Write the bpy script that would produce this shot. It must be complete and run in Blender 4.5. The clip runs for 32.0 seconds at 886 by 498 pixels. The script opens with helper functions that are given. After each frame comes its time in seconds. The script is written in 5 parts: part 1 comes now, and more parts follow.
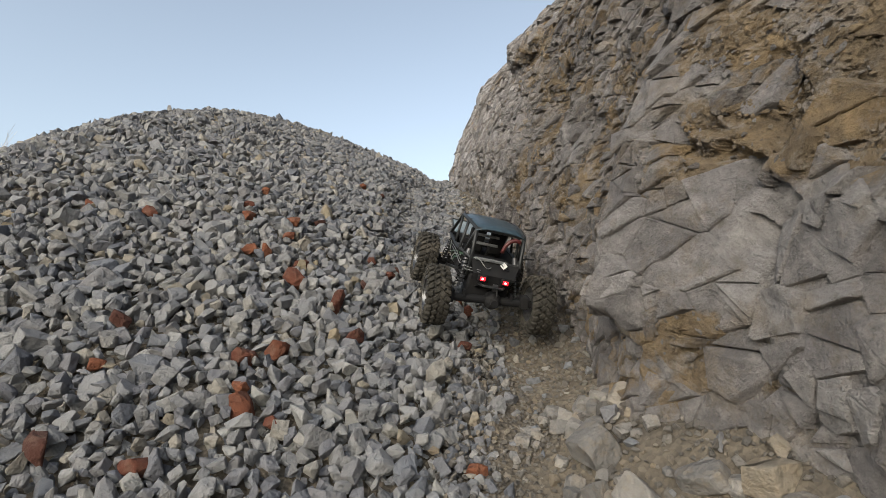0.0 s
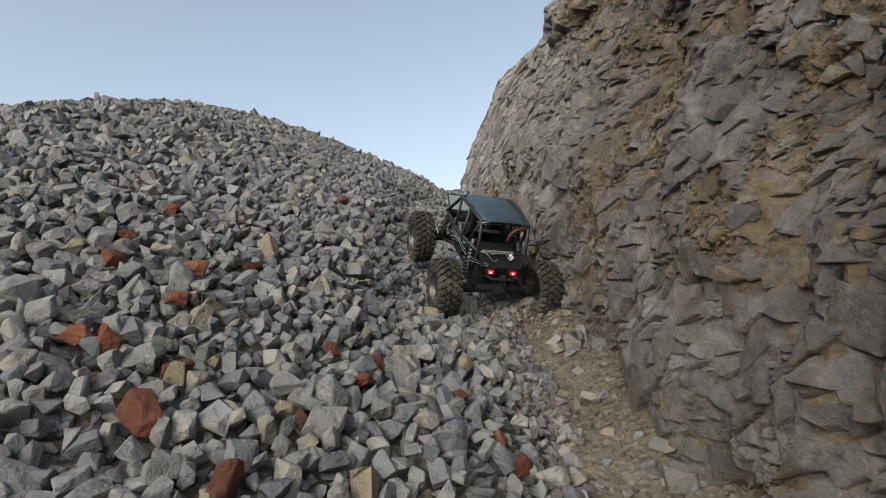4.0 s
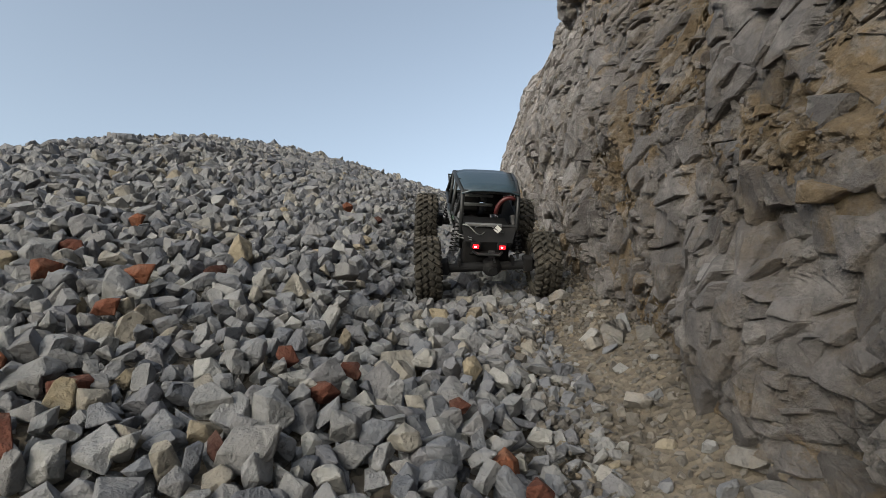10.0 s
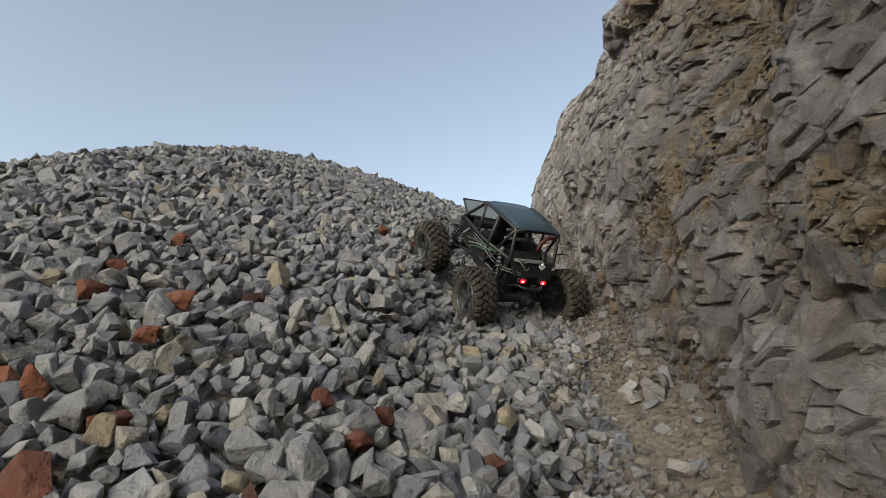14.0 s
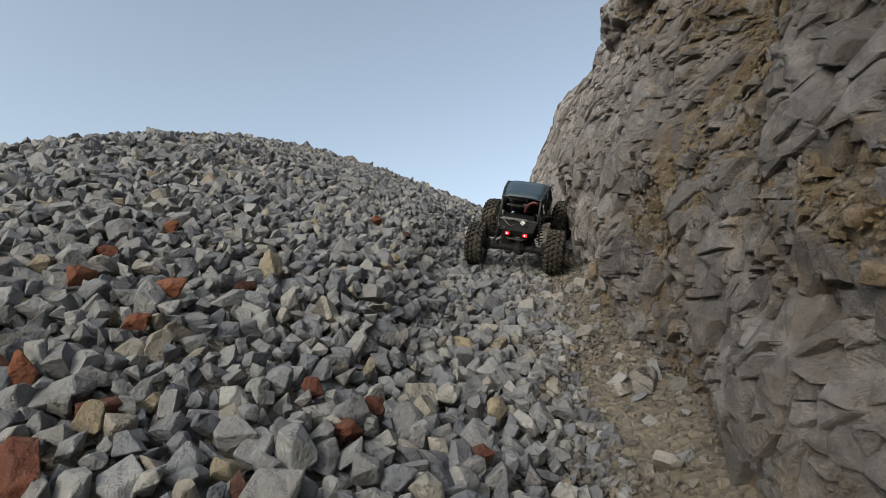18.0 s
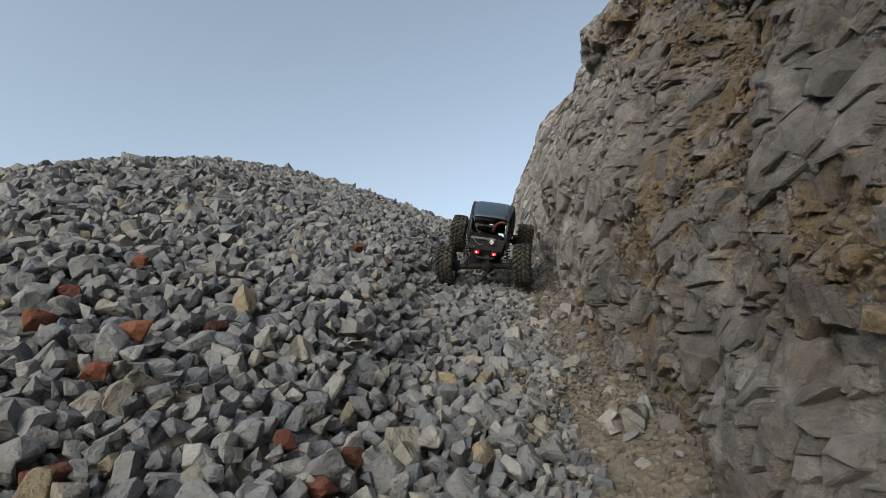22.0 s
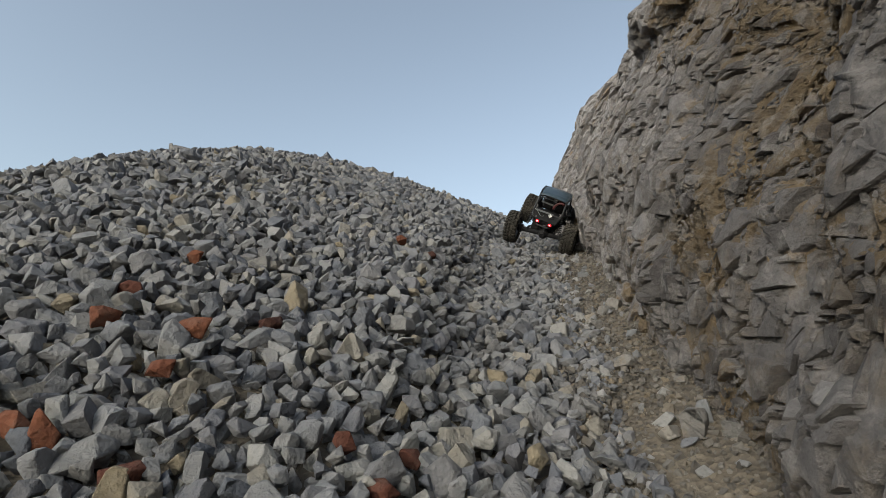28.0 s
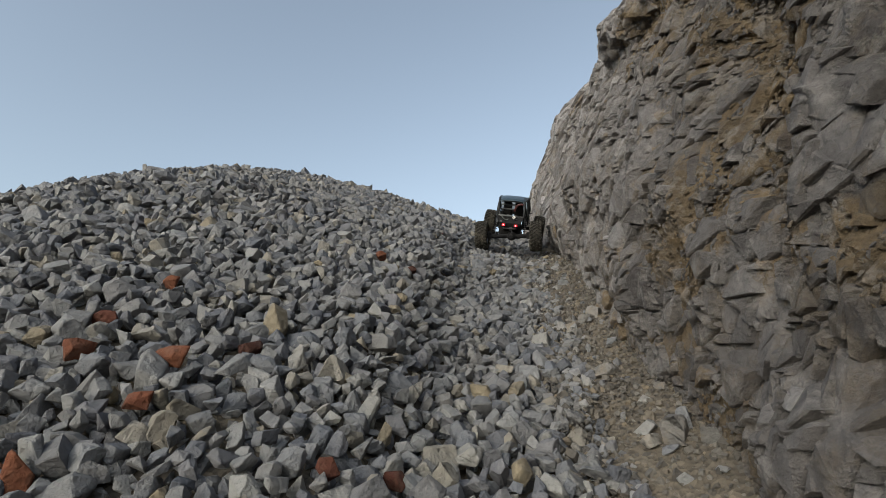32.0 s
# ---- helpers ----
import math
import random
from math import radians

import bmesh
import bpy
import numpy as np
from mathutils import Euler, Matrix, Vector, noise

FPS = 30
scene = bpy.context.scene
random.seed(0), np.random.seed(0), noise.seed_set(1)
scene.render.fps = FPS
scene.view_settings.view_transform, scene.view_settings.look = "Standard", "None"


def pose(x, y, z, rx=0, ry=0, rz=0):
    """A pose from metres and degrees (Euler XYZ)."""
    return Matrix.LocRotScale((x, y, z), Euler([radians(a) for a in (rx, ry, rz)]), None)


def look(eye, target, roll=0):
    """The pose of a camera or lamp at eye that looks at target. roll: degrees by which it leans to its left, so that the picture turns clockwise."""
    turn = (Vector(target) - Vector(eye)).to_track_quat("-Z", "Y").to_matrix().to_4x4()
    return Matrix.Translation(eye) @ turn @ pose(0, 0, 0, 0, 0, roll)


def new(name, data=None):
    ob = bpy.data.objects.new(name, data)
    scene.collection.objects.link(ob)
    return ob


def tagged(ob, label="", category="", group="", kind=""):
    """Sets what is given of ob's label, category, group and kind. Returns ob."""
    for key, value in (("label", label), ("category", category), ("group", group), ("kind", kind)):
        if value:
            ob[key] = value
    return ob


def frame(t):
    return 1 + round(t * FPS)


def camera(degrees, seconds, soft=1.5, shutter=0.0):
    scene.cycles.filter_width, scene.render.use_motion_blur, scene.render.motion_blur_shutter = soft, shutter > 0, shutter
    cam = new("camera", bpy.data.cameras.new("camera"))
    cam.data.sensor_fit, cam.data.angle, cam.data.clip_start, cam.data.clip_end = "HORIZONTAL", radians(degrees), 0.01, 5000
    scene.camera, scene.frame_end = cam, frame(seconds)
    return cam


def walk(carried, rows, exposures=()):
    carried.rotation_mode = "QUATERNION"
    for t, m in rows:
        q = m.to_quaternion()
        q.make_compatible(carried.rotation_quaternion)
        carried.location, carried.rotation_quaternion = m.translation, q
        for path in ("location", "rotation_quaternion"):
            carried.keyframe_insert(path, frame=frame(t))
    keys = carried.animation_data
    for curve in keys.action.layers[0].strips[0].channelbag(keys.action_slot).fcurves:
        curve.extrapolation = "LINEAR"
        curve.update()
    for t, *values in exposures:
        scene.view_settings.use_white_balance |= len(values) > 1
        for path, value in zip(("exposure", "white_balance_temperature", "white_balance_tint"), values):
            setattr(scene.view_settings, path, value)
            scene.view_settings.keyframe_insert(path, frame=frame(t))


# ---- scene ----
cam = camera(80.0, 32.0, soft=0.65)
PATH = [
    (0, (0.002, -0.004, 0.450), (0.035, 1.973, 0.753), 1.00),
    (0.5, (0.027, 0.055, 0.472), (0.075, 2.037, 0.740), 0.95),
    (1, (0.049, 0.108, 0.498), (0.085, 2.087, 0.792), 0.45),
    (1.5, (0.043, 0.133, 0.540), (0.059, 2.111, 0.842), 0.45),
    (2, (0.037, 0.158, 0.565), (0.040, 2.130, 0.905), -0.38),
    (2.5, (0.052, 0.268, 0.600), (0.026, 2.251, 0.866), 1.08),
    (3, (0.042, 0.415, 0.671), (-0.001, 2.396, 0.951), -1.15),
    (3.5, (-0.017, 0.575, 0.668), (0.029, 2.555, 0.954), 1.30),
    (5.5, (0.028, 0.836, 0.622), (-0.182, 2.757, 1.137), 0.84),
    (6, (0.051, 0.833, 0.606), (-0.087, 2.787, 1.008), -0.10),
    (6.5, (0.057, 0.826, 0.607), (-0.048, 2.790, 0.968), 1.99),
    (7, (0.056, 0.825, 0.603), (-0.061, 2.789, 0.961), 1.12),
    (7.5, (0.046, 0.834, 0.604), (-0.163, 2.790, 0.960), 2.20),
    (8, (0.042, 0.835, 0.608), (-0.206, 2.786, 0.969), 2.36),
    (8.5, (0.048, 0.841, 0.616), (-0.168, 2.784, 1.035), -1.40),
    (9, (0.051, 0.846, 0.619), (-0.166, 2.783, 1.068), -1.25),
    (9.5, (0.063, 0.872, 0.614), (-0.114, 2.815, 1.058), -2.56),
    (10, (0.067, 0.901, 0.615), (-0.110, 2.841, 1.068), -2.68),
    (10.5, (0.072, 0.909, 0.625), (-0.120, 2.844, 1.090), -1.76),
    (11, (0.070, 0.914, 0.630), (-0.125, 2.850, 1.093), -0.87),
    (11.5, (0.069, 0.915, 0.628), (-0.119, 2.853, 1.086), -1.23),
    (12, (0.058, 0.910, 0.629), (-0.158, 2.851, 1.060), -0.24),
    (12.5, (0.062, 0.905, 0.623), (-0.153, 2.852, 1.027), 0.21),
    (13, (0.064, 0.903, 0.624), (-0.128, 2.849, 1.044), -0.37),
    (13.5, (0.058, 0.908, 0.653), (-0.163, 2.824, 1.182), -0.14),
    (14, (0.047, 0.901, 0.658), (-0.227, 2.817, 1.160), 1.14),
    (14.5, (0.056, 0.897, 0.650), (-0.216, 2.830, 1.086), 3.72),
    (16.5, (0.062, 0.891, 0.636), (-0.175, 2.830, 1.062), 2.70),
    (17, (0.045, 0.893, 0.653), (-0.254, 2.823, 1.084), 5.91),
    (17.5, (0.048, 0.895, 0.651), (-0.246, 2.829, 1.069), 5.29),
    (18, (0.051, 0.901, 0.659), (-0.205, 2.829, 1.126), 1.76),
    (18.5, (0.058, 0.919, 0.675), (-0.111, 2.850, 1.166), 2.19),
    (19, (0.052, 0.917, 0.673), (-0.129, 2.846, 1.168), 1.11),
    (19.5, (0.049, 0.913, 0.677), (-0.149, 2.840, 1.176), 1.10),
    (20, (0.052, 0.922, 0.683), (-0.119, 2.844, 1.209), 0.68),
    (20.5, (0.049, 0.920, 0.682), (-0.123, 2.841, 1.211), -0.16),
    (21, (0.057, 0.922, 0.686), (-0.149, 2.843, 1.205), 2.45),
    (21.5, (0.057, 0.929, 0.680), (-0.145, 2.853, 1.187), 0.26),
    (22, (0.054, 0.925, 0.692), (-0.147, 2.843, 1.221), 0.52),
    (22.5, (0.053, 0.923, 0.691), (-0.151, 2.842, 1.218), 0.57),
    (23, (0.048, 0.921, 0.694), (-0.166, 2.845, 1.195), -0.10),
    (23.5, (0.043, 0.922, 0.695), (-0.185, 2.848, 1.185), 0.01),
    (24, (0.057, 0.915, 0.682), (-0.273, 2.843, 1.103), 10.08),
    (24.5, (0.055, 0.923, 0.678), (-0.287, 2.845, 1.112), 4.68),
    (25, (0.047, 0.920, 0.684), (-0.296, 2.843, 1.114), 5.00),
    (25.5, (0.045, 0.928, 0.696), (-0.253, 2.844, 1.186), 1.47),
    (27.5, (0.024, 0.929, 0.707), (-0.311, 2.847, 1.163), 2.65),
    (28, (0.025, 0.925, 0.713), (-0.300, 2.840, 1.186), 1.64),
    (28.5, (0.023, 0.922, 0.718), (-0.303, 2.831, 1.219), 1.14),
    (29, (0.023, 0.921, 0.718), (-0.299, 2.829, 1.225), 1.00),
    (29.5, (0.025, 0.920, 0.720), (-0.288, 2.827, 1.235), 0.63),
    (30, (0.025, 0.920, 0.722), (-0.281, 2.825, 1.246), 0.93),
    (30.5, (0.026, 0.920, 0.718), (-0.264, 2.831, 1.234), 0.52),
    (31, (0.028, 0.918, 0.726), (-0.249, 2.829, 1.244), -0.25),
    (31.5, (0.028, 0.918, 0.723), (-0.244, 2.832, 1.235), -0.23),
    (32, (0.032, 0.918, 0.725), (-0.225, 2.836, 1.231), -0.85),
]
EXPOSURES = [(0, 0.91, 6500, 5), (3.5, 0.81, 6450, 4), (5.5, 0.80, 6440, 4), (14.5, 0.78, 6420, 4), (20, 0.71, 6390, 3), (32, 0.61, 6330, 3)]
walk(cam, [(t, look(eye, target, roll)) for t, eye, target, roll in PATH], EXPOSURES)

# ---- light ----
SUN_EL, SUN_AZ = radians(26.0), radians(208.0)
world = bpy.data.worlds.new("sky")
scene.world = world
world.use_nodes = True
wn = world.node_tree
sky = wn.nodes.new("ShaderNodeTexSky")
sky.sky_type, sky.sun_disc = "NISHITA", False
sky.sun_elevation, sky.sun_rotation = SUN_EL, SUN_AZ
sky.altitude, sky.air_density, sky.dust_density, sky.ozone_density = 200.0, 1.0, 4.0, 1.2
wn.nodes["Background"].inputs["Strength"].default_value = 0.15
haze = wn.nodes.new("ShaderNodeHueSaturation")
haze.inputs["Saturation"].default_value = 0.62
wn.links.new(sky.outputs["Color"], haze.inputs["Color"])
wn.links.new(haze.outputs["Color"], wn.nodes["Background"].inputs["Color"])
sun = new("sun", bpy.data.lights.new("sun", "SUN"))
sun.data.energy, sun.data.angle, sun.data.color = 0.32, radians(40), (1.0, 0.95, 0.9)
sun.matrix_basis = look((0, 0, 0), (-math.sin(SUN_AZ) * math.cos(SUN_EL), -math.cos(SUN_AZ) * math.cos(SUN_EL), -math.sin(SUN_EL)))

# ---- materials ----


def material(name, rough=0.85, spec=0.3):
    m = bpy.data.materials.new(name)
    m.use_nodes = True
    b = m.node_tree.nodes["Principled BSDF"]
    b.inputs["Roughness"].default_value = rough
    b.inputs["Specular IOR Level"].default_value = spec
    return m, m.node_tree, b


def add(nt, kind, **kw):
    n = nt.nodes.new(kind)
    for key, value in kw.items():
        if key in n.inputs:
            n.inputs[key].default_value = value
    return n


def ramp(nt, fac, stops):
    r = nt.nodes.new("ShaderNodeValToRGB")
    e = r.color_ramp.elements
    while len(e) < len(stops):
        e.new(0.5)
    for el, (p, c) in zip(e, stops):
        el.position, el.color = p, (*c, 1)
    nt.links.new(fac, r.inputs["Fac"])
    return r.outputs["Color"]


def noise_tex(nt, scale, detail=5.0, rough=0.6, vec=None):
    n = add(nt, "ShaderNodeTexNoise", Scale=scale, Detail=detail, Roughness=rough)
    if vec is not None:
        nt.links.new(vec, n.inputs["Vector"])
    return n.outputs["Fac"]


def mix(nt, fac, a, b, mode="MIX"):
    m = nt.nodes.new("ShaderNodeMix")
    m.data_type, m.blend_type = "RGBA", mode
    for sock, v in ((m.inputs["Factor"], fac), (m.inputs["A"], a), (m.inputs["B"], b)):
        if isinstance(v, (int, float)):
            sock.default_value = v
        elif isinstance(v, tuple):
            sock.default_value = (*v, 1)
        else:
            nt.links.new(v, sock)
    return m.outputs["Result"]


def bump(nt, bsdf, height, strength, distance):
    b = add(nt, "ShaderNodeBump", Strength=strength, Distance=distance)
    nt.links.new(height, b.inputs["Height"])
    nt.links.new(b.outputs["Normal"], bsdf.inputs["Normal"])


def maths(nt, op, a, b):
    m = nt.nodes.new("ShaderNodeMath")
    m.operation = op
    for sock, v in ((m.inputs[0], a), (m.inputs[1], b)):
        if isinstance(v, (int, float)):
            sock.default_value = v
        else:
            nt.links.new(v, sock)
    return m.outputs[0]


def world_pos(nt):
    return nt.nodes.new("ShaderNodeNewGeometry").outputs["Position"]


def piece_random(nt):
    """One random number for each stone, joined or not."""
    g, o = nt.nodes.new("ShaderNodeNewGeometry"), nt.nodes.new("ShaderNodeObjectInfo")
    return maths(nt, "FRACT", maths(nt, "ADD", g.outputs["Random Per Island"], o.outputs["Random"]), 0.0)


def stone_material(name, stops, dust=(0.36, 0.31, 0.24), dusty=0.35):
    m, nt, b = material(name, 0.9, 0.25)
    rnd = piece_random(nt)
    base = ramp(nt, rnd, stops)
    pos = world_pos(nt)
    big = noise_tex(nt, 22.0, 4, 0.6, pos)
    fine = noise_tex(nt, 170.0, 6, 0.7, pos)
    c = mix(nt, 0.6, base, ramp(nt, big, [(0.3, (0.68, 0.68, 0.69)), (0.7, (1.25, 1.22, 1.18))]), "MULTIPLY")
    c = mix(nt, maths(nt, "MULTIPLY", ramp(nt, noise_tex(nt, 40.0, 6, 0.7, pos), [(0.5, (0, 0, 0)), (0.72, (1, 1, 1))]), dusty), c, dust)
    c = mix(nt, 0.3, c, ramp(nt, fine, [(0.3, (0.72, 0.72, 0.72)), (0.7, (1.2, 1.2, 1.2))]), "MULTIPLY")
    nt.links.new(c, b.inputs["Base Color"])
    bump(nt, b, maths(nt, "ADD", maths(nt, "MULTIPLY", fine, 0.9), maths(nt, "MULTIPLY", noise_tex(nt, 60.0, 4, 0.55, pos), 2.6)), 0.85, 0.006)
    return m


LIMESTONE = stone_material("limestone", [(0.0, (0.098, 0.104, 0.12)), (0.13, (0.15, 0.15, 0.163)), (0.28, (0.188, 0.184, 0.181)), (0.42, (0.146, 0.153, 0.172)), (0.58, (0.19, 0.189, 0.189)), (0.74, (0.208, 0.209, 0.217)), (0.9, (0.26, 0.256, 0.247)), (0.985, (0.225, 0.203, 0.168)), (1.0, (0.228, 0.188, 0.125))], (0.2, 0.193, 0.176), 0.25)
BLOCK = stone_material("cliff_block", [(0.0, (0.13, 0.125, 0.12)), (0.4, (0.19, 0.18, 0.17)), (0.8, (0.25, 0.235, 0.215)), (1.0, (0.23, 0.185, 0.125))], (0.23, 0.17, 0.1), 0.4)
GRAVEL = stone_material("gravel", [(0.0, (0.08, 0.074, 0.068)), (0.4, (0.124, 0.113, 0.1)), (0.75, (0.17, 0.157, 0.142)), (1.0, (0.175, 0.143, 0.104))], (0.14, 0.118, 0.09), 0.45)
BRICK = stone_material("brick_clay", [(0.0, (0.05, 0.022, 0.017)), (0.5, (0.1, 0.036, 0.023)), (1.0, (0.165, 0.062, 0.032))], (0.15, 0.105, 0.08), 0.5)


def dirt_material():
    m, nt, b = material("gravelly_dirt", 0.95, 0.2)
    pos = world_pos(nt)
    c = ramp(nt, noise_tex(nt, 9.0, 6, 0.65, pos), [(0.3, (0.085, 0.075, 0.063)), (0.55, (0.125, 0.106, 0.083)), (0.75, (0.16, 0.14, 0.113))])
    v = add(nt, "ShaderNodeTexVoronoi", Scale=90.0)
    nt.links.new(pos, v.inputs["Vector"])
    c = mix(nt, 0.55, c, ramp(nt, v.outputs["Color"], [(0.1, (0.55, 0.54, 0.52)), (0.9, (1.35, 1.32, 1.28))]), "MULTIPLY")
    nt.links.new(c, b.inputs["Base Color"])
    bump(nt, b, maths(nt, "ADD", v.outputs["Distance"], noise_tex(nt, 60.0, 6, 0.7, pos)), 0.9, 0.008)
    return m


def rock_material():
    """Fractured limestone with ochre clay between its beds; 'tone' and 'ochre' come with the rock's blocks."""
    m, nt, b = material("fractured_limestone", 0.9, 0.22)
    pos = world_pos(nt)
    tone = nt.nodes.new("ShaderNodeAttribute")
    tone.attribute_name = "tone"
    ochre = nt.nodes.new("ShaderNodeAttribute")
    ochre.attribute_name = "ochre"
    grey = ramp(nt, tone.outputs["Fac"], [(0.0, (0.085, 0.076, 0.074)), (0.35, (0.136, 0.127, 0.126)), (0.7, (0.21, 0.198, 0.198)), (1.0, (0.34, 0.325, 0.326))])
    clay = ramp(nt, noise_tex(nt, 14.0, 6, 0.7, pos), [(0.3, (0.105, 0.085, 0.062)), (0.5, (0.165, 0.128, 0.086)), (0.7, (0.25, 0.184, 0.108))])
    clay = mix(nt, 1.0, clay, ramp(nt, tone.outputs["Fac"], [(0.1, (0.72, 0.72, 0.73)), (0.9, (1.5, 1.46, 1.4))]), "MULTIPLY")
    n1 = noise_tex(nt, 11.0, 7, 0.68, pos)
    fac = ramp(nt, maths(nt, "ADD", ochre.outputs["Fac"], maths(nt, "MULTIPLY", maths(nt, "SUBTRACT", n1, 0.5), 1.6)), [(0.42, (0, 0, 0)), (0.62, (1, 1, 1))])
    c = mix(nt, fac, grey, clay)
    # pale dust on some faces, earth stains on others
    c = mix(nt, maths(nt, "MULTIPLY", ramp(nt, noise_tex(nt, 17.0, 8, 0.72, pos), [(0.5, (0, 0, 0)), (0.6, (1, 1, 1))]), 0.5), c, (0.33, 0.31, 0.298))
    stain = nt.nodes.new("ShaderNodeVectorMath")
    stain.inputs[1].default_value = (3.1, 7.7, 1.9)
    nt.links.new(pos, stain.inputs[0])
    c = mix(nt, maths(nt, "MULTIPLY", ramp(nt, noise_tex(nt, 13.0, 8, 0.75, stain.outputs[0]), [(0.5, (0, 0, 0)), (0.62, (1, 1, 1))]), 0.42), c, (0.18, 0.14, 0.095))
    mid = noise_tex(nt, 38.0, 7, 0.7, pos)
    fine = noise_tex(nt, 190.0, 6, 0.72, pos)
    c = mix(nt, 0.6, c, ramp(nt, mid, [(0.3, (0.5, 0.49, 0.48)), (0.7, (1.36, 1.34, 1.3))]), "MULTIPLY")
    c = mix(nt, 0.3, c, ramp(nt, fine, [(0.3, (0.6, 0.6, 0.6)), (0.7, (1.32, 1.32, 1.32))]), "MULTIPLY")
    nt.links.new(c, b.inputs["Base Color"])
    rough = maths(nt, "ADD", maths(nt, "MULTIPLY", mid, 2.2), maths(nt, "MULTIPLY", fine, 1.2))
    bump(nt, b, rough, 1.0, 0.0085)
    return m


DIRT, ROCK = dirt_material(), rock_material()

# ---- the lie of the land ----
FOOT_Y = (-1.2, 0, 0.4, 0.74, 0.85, 0.92, 1.0, 1.25, 1.4, 1.55, 1.7, 1.9, 2.4, 2.8, 3.4, 4.2, 5.5, 7.5)
FOOT_X = (1.2, 0.8, 0.6, 0.46, 0.38, 0.33, 0.36, 0.37, 0.36, 0.34, 0.31, 0.29, 0.26, 0.29, 0.26, 0.17, 0.05, -0.3)


def foot(y):
    """Where the cliff meets the ground, x for y."""
    return np.interp(y, FOOT_Y, FOOT_X)


def ground(x, y):
    """The height of the stone heap and of the track beside the cliff."""
    x, y = np.asarray(x, float), np.asarray(y, float)
    a, b = np.clip(x, -1.9, 0.9), np.clip(y, -0.4, 4.6) - 1.8
    z = 0.7734 - 0.2164 * a + 0.4853 * b + 0.1996 * a * a - 0.1436 * a * b - 0.0621 * b * b
    z = z + 0.1517 * a**3 + 0.0031 * a * a * b + 0.0436 * a * b * b + 0.0083 * b**3
    z = z - 0.65 * np.maximum(0, -1.9 - x) - 0.75 * np.maximum(0, -0.4 - y) - 0.45 * np.maximum(0, y - 4.6)
    z = z - 0.05 * np.exp(-(((x - foot(y) + 0.17) / 0.12) ** 2))
    z = z + 0.13 * np.exp(-((np.maximum(0, foot(y) - x) / 0.16) ** 2)) * np.clip((1.05 - y) / 0.3, 0, 1)
    z = z - 0.024
    z = z - 0.035 * np.exp(-(((x + 0.06) / 0.15) ** 2) - ((y - 2.35) / 0.5) ** 2)
    z = z + 0.008 * np.clip((y - 2.4) / 0.8, 0, 1)
    # the crawler's way is settled a little
    lane = np.interp(y, (1.0, 1.4, 2.0, 2.2, 2.6, 2.9, 3.3), (0.09, 0.08, 0.06, 0.02, 0.05, -0.02, 0.08))
    z = z - 0.022 * np.clip((0.25 - np.abs(x - lane)) / 0.08, 0, 1) * np.clip((y - 1.0) / 0.2, 0, 1) * np.clip((3.7 - y) / 0.3, 0, 1)
    z = z - 0.042 * np.exp(-(((x - lane + 0.14) / 0.095) ** 2)) * np.clip((y - 1.45) / 0.2, 0, 1) * np.clip((3.5 - y) / 0.3, 0, 1)
    z = z + 0.028 * np.exp(-(((x - lane - 0.13) / 0.08) ** 2)) * np.clip((y - 2.5) / 0.3, 0, 1) * np.clip((3.8 - y) / 0.3, 0, 1)
    return np.maximum(z, -1.3)


def hashed(i, j, seed):
    n = np.sin(i * 127.1 + j * 311.7 + seed * 74.7) * 43758.5453
    return n - np.floor(n)


def lattice(u, v, seed):
    """Smooth noise from 0 to 1."""
    i, j = np.floor(u), np.floor(v)
    a, b = u - i, v - j
    a, b = a * a * (3 - 2 * a), b * b * (3 - 2 * b)
    low = hashed(i, j, seed) * (1 - a) + hashed(i + 1, j, seed) * a
    high = hashed(i, j + 1, seed) * (1 - a) + hashed(i + 1, j + 1, seed) * a
    return low * (1 - b) + high * b


def octaves(u, v, seed, n=4):
    return sum(lattice(u * 2**k, v * 2**k, seed + k) / 2**k for k in range(n)) / (2 - 0.5 ** (n - 1))


def blocks(u, v, seed, hard=16.0):
    """Broken blocks: for each place its block's random numbers, its tilted height and the nearness of a joint."""
    i0, j0 = np.floor(u), np.floor(v)
    cells = []
    for a in (-1, 0, 1):
        for b in (-1, 0, 1):
            i, j = i0 + a, j0 + b
            x, y = u - i - 0.1 - 0.8 * hashed(i, j, seed), v - j - 0.1 - 0.8 * hashed(i, j, seed + 1)
            cells.append((np.hypot(x, y), x, y, [hashed(i, j, seed + 2 + k) for k in range(4)]))
    order = np.sort(np.stack([c[0] for c in cells]), 0)
    total, high, tone, open_ = (np.zeros(u.shape) for _ in range(4))
    for d, x, y, r in cells:
        w = np.exp(-hard * (d - order[0]))
        total += w
        high += w * (r[0] - 0.5 + ((r[1] - 0.5) * x + (r[2] - 0.5) * y) * 1.3)
        tone += w * r[3]
        open_ += w * (r[3] > 0.3)
    return high / total, tone / total, open_ / total, order[1] - order[0]


def mesh_object(name, verts, faces, mats, smooth=False):
    me = bpy.data.meshes.new(name)
    me.from_pydata(verts, [], faces)
    for m in mats:
        me.materials.append(m)
    if smooth:
        me.polygons.foreach_set("use_smooth", [True] * len(me.polygons))
    me.update()
    return new(name, me)


def grid_faces(n, m, flip=False):
    i, j = np.meshgrid(np.arange(n - 1), np.arange(m - 1), indexing="ij")
    a = (i * m + j).ravel()
    f = np.stack([a, a + m, a + m + 1, a + 1], 1)
    return (f[:, ::-1] if flip else f).tolist()


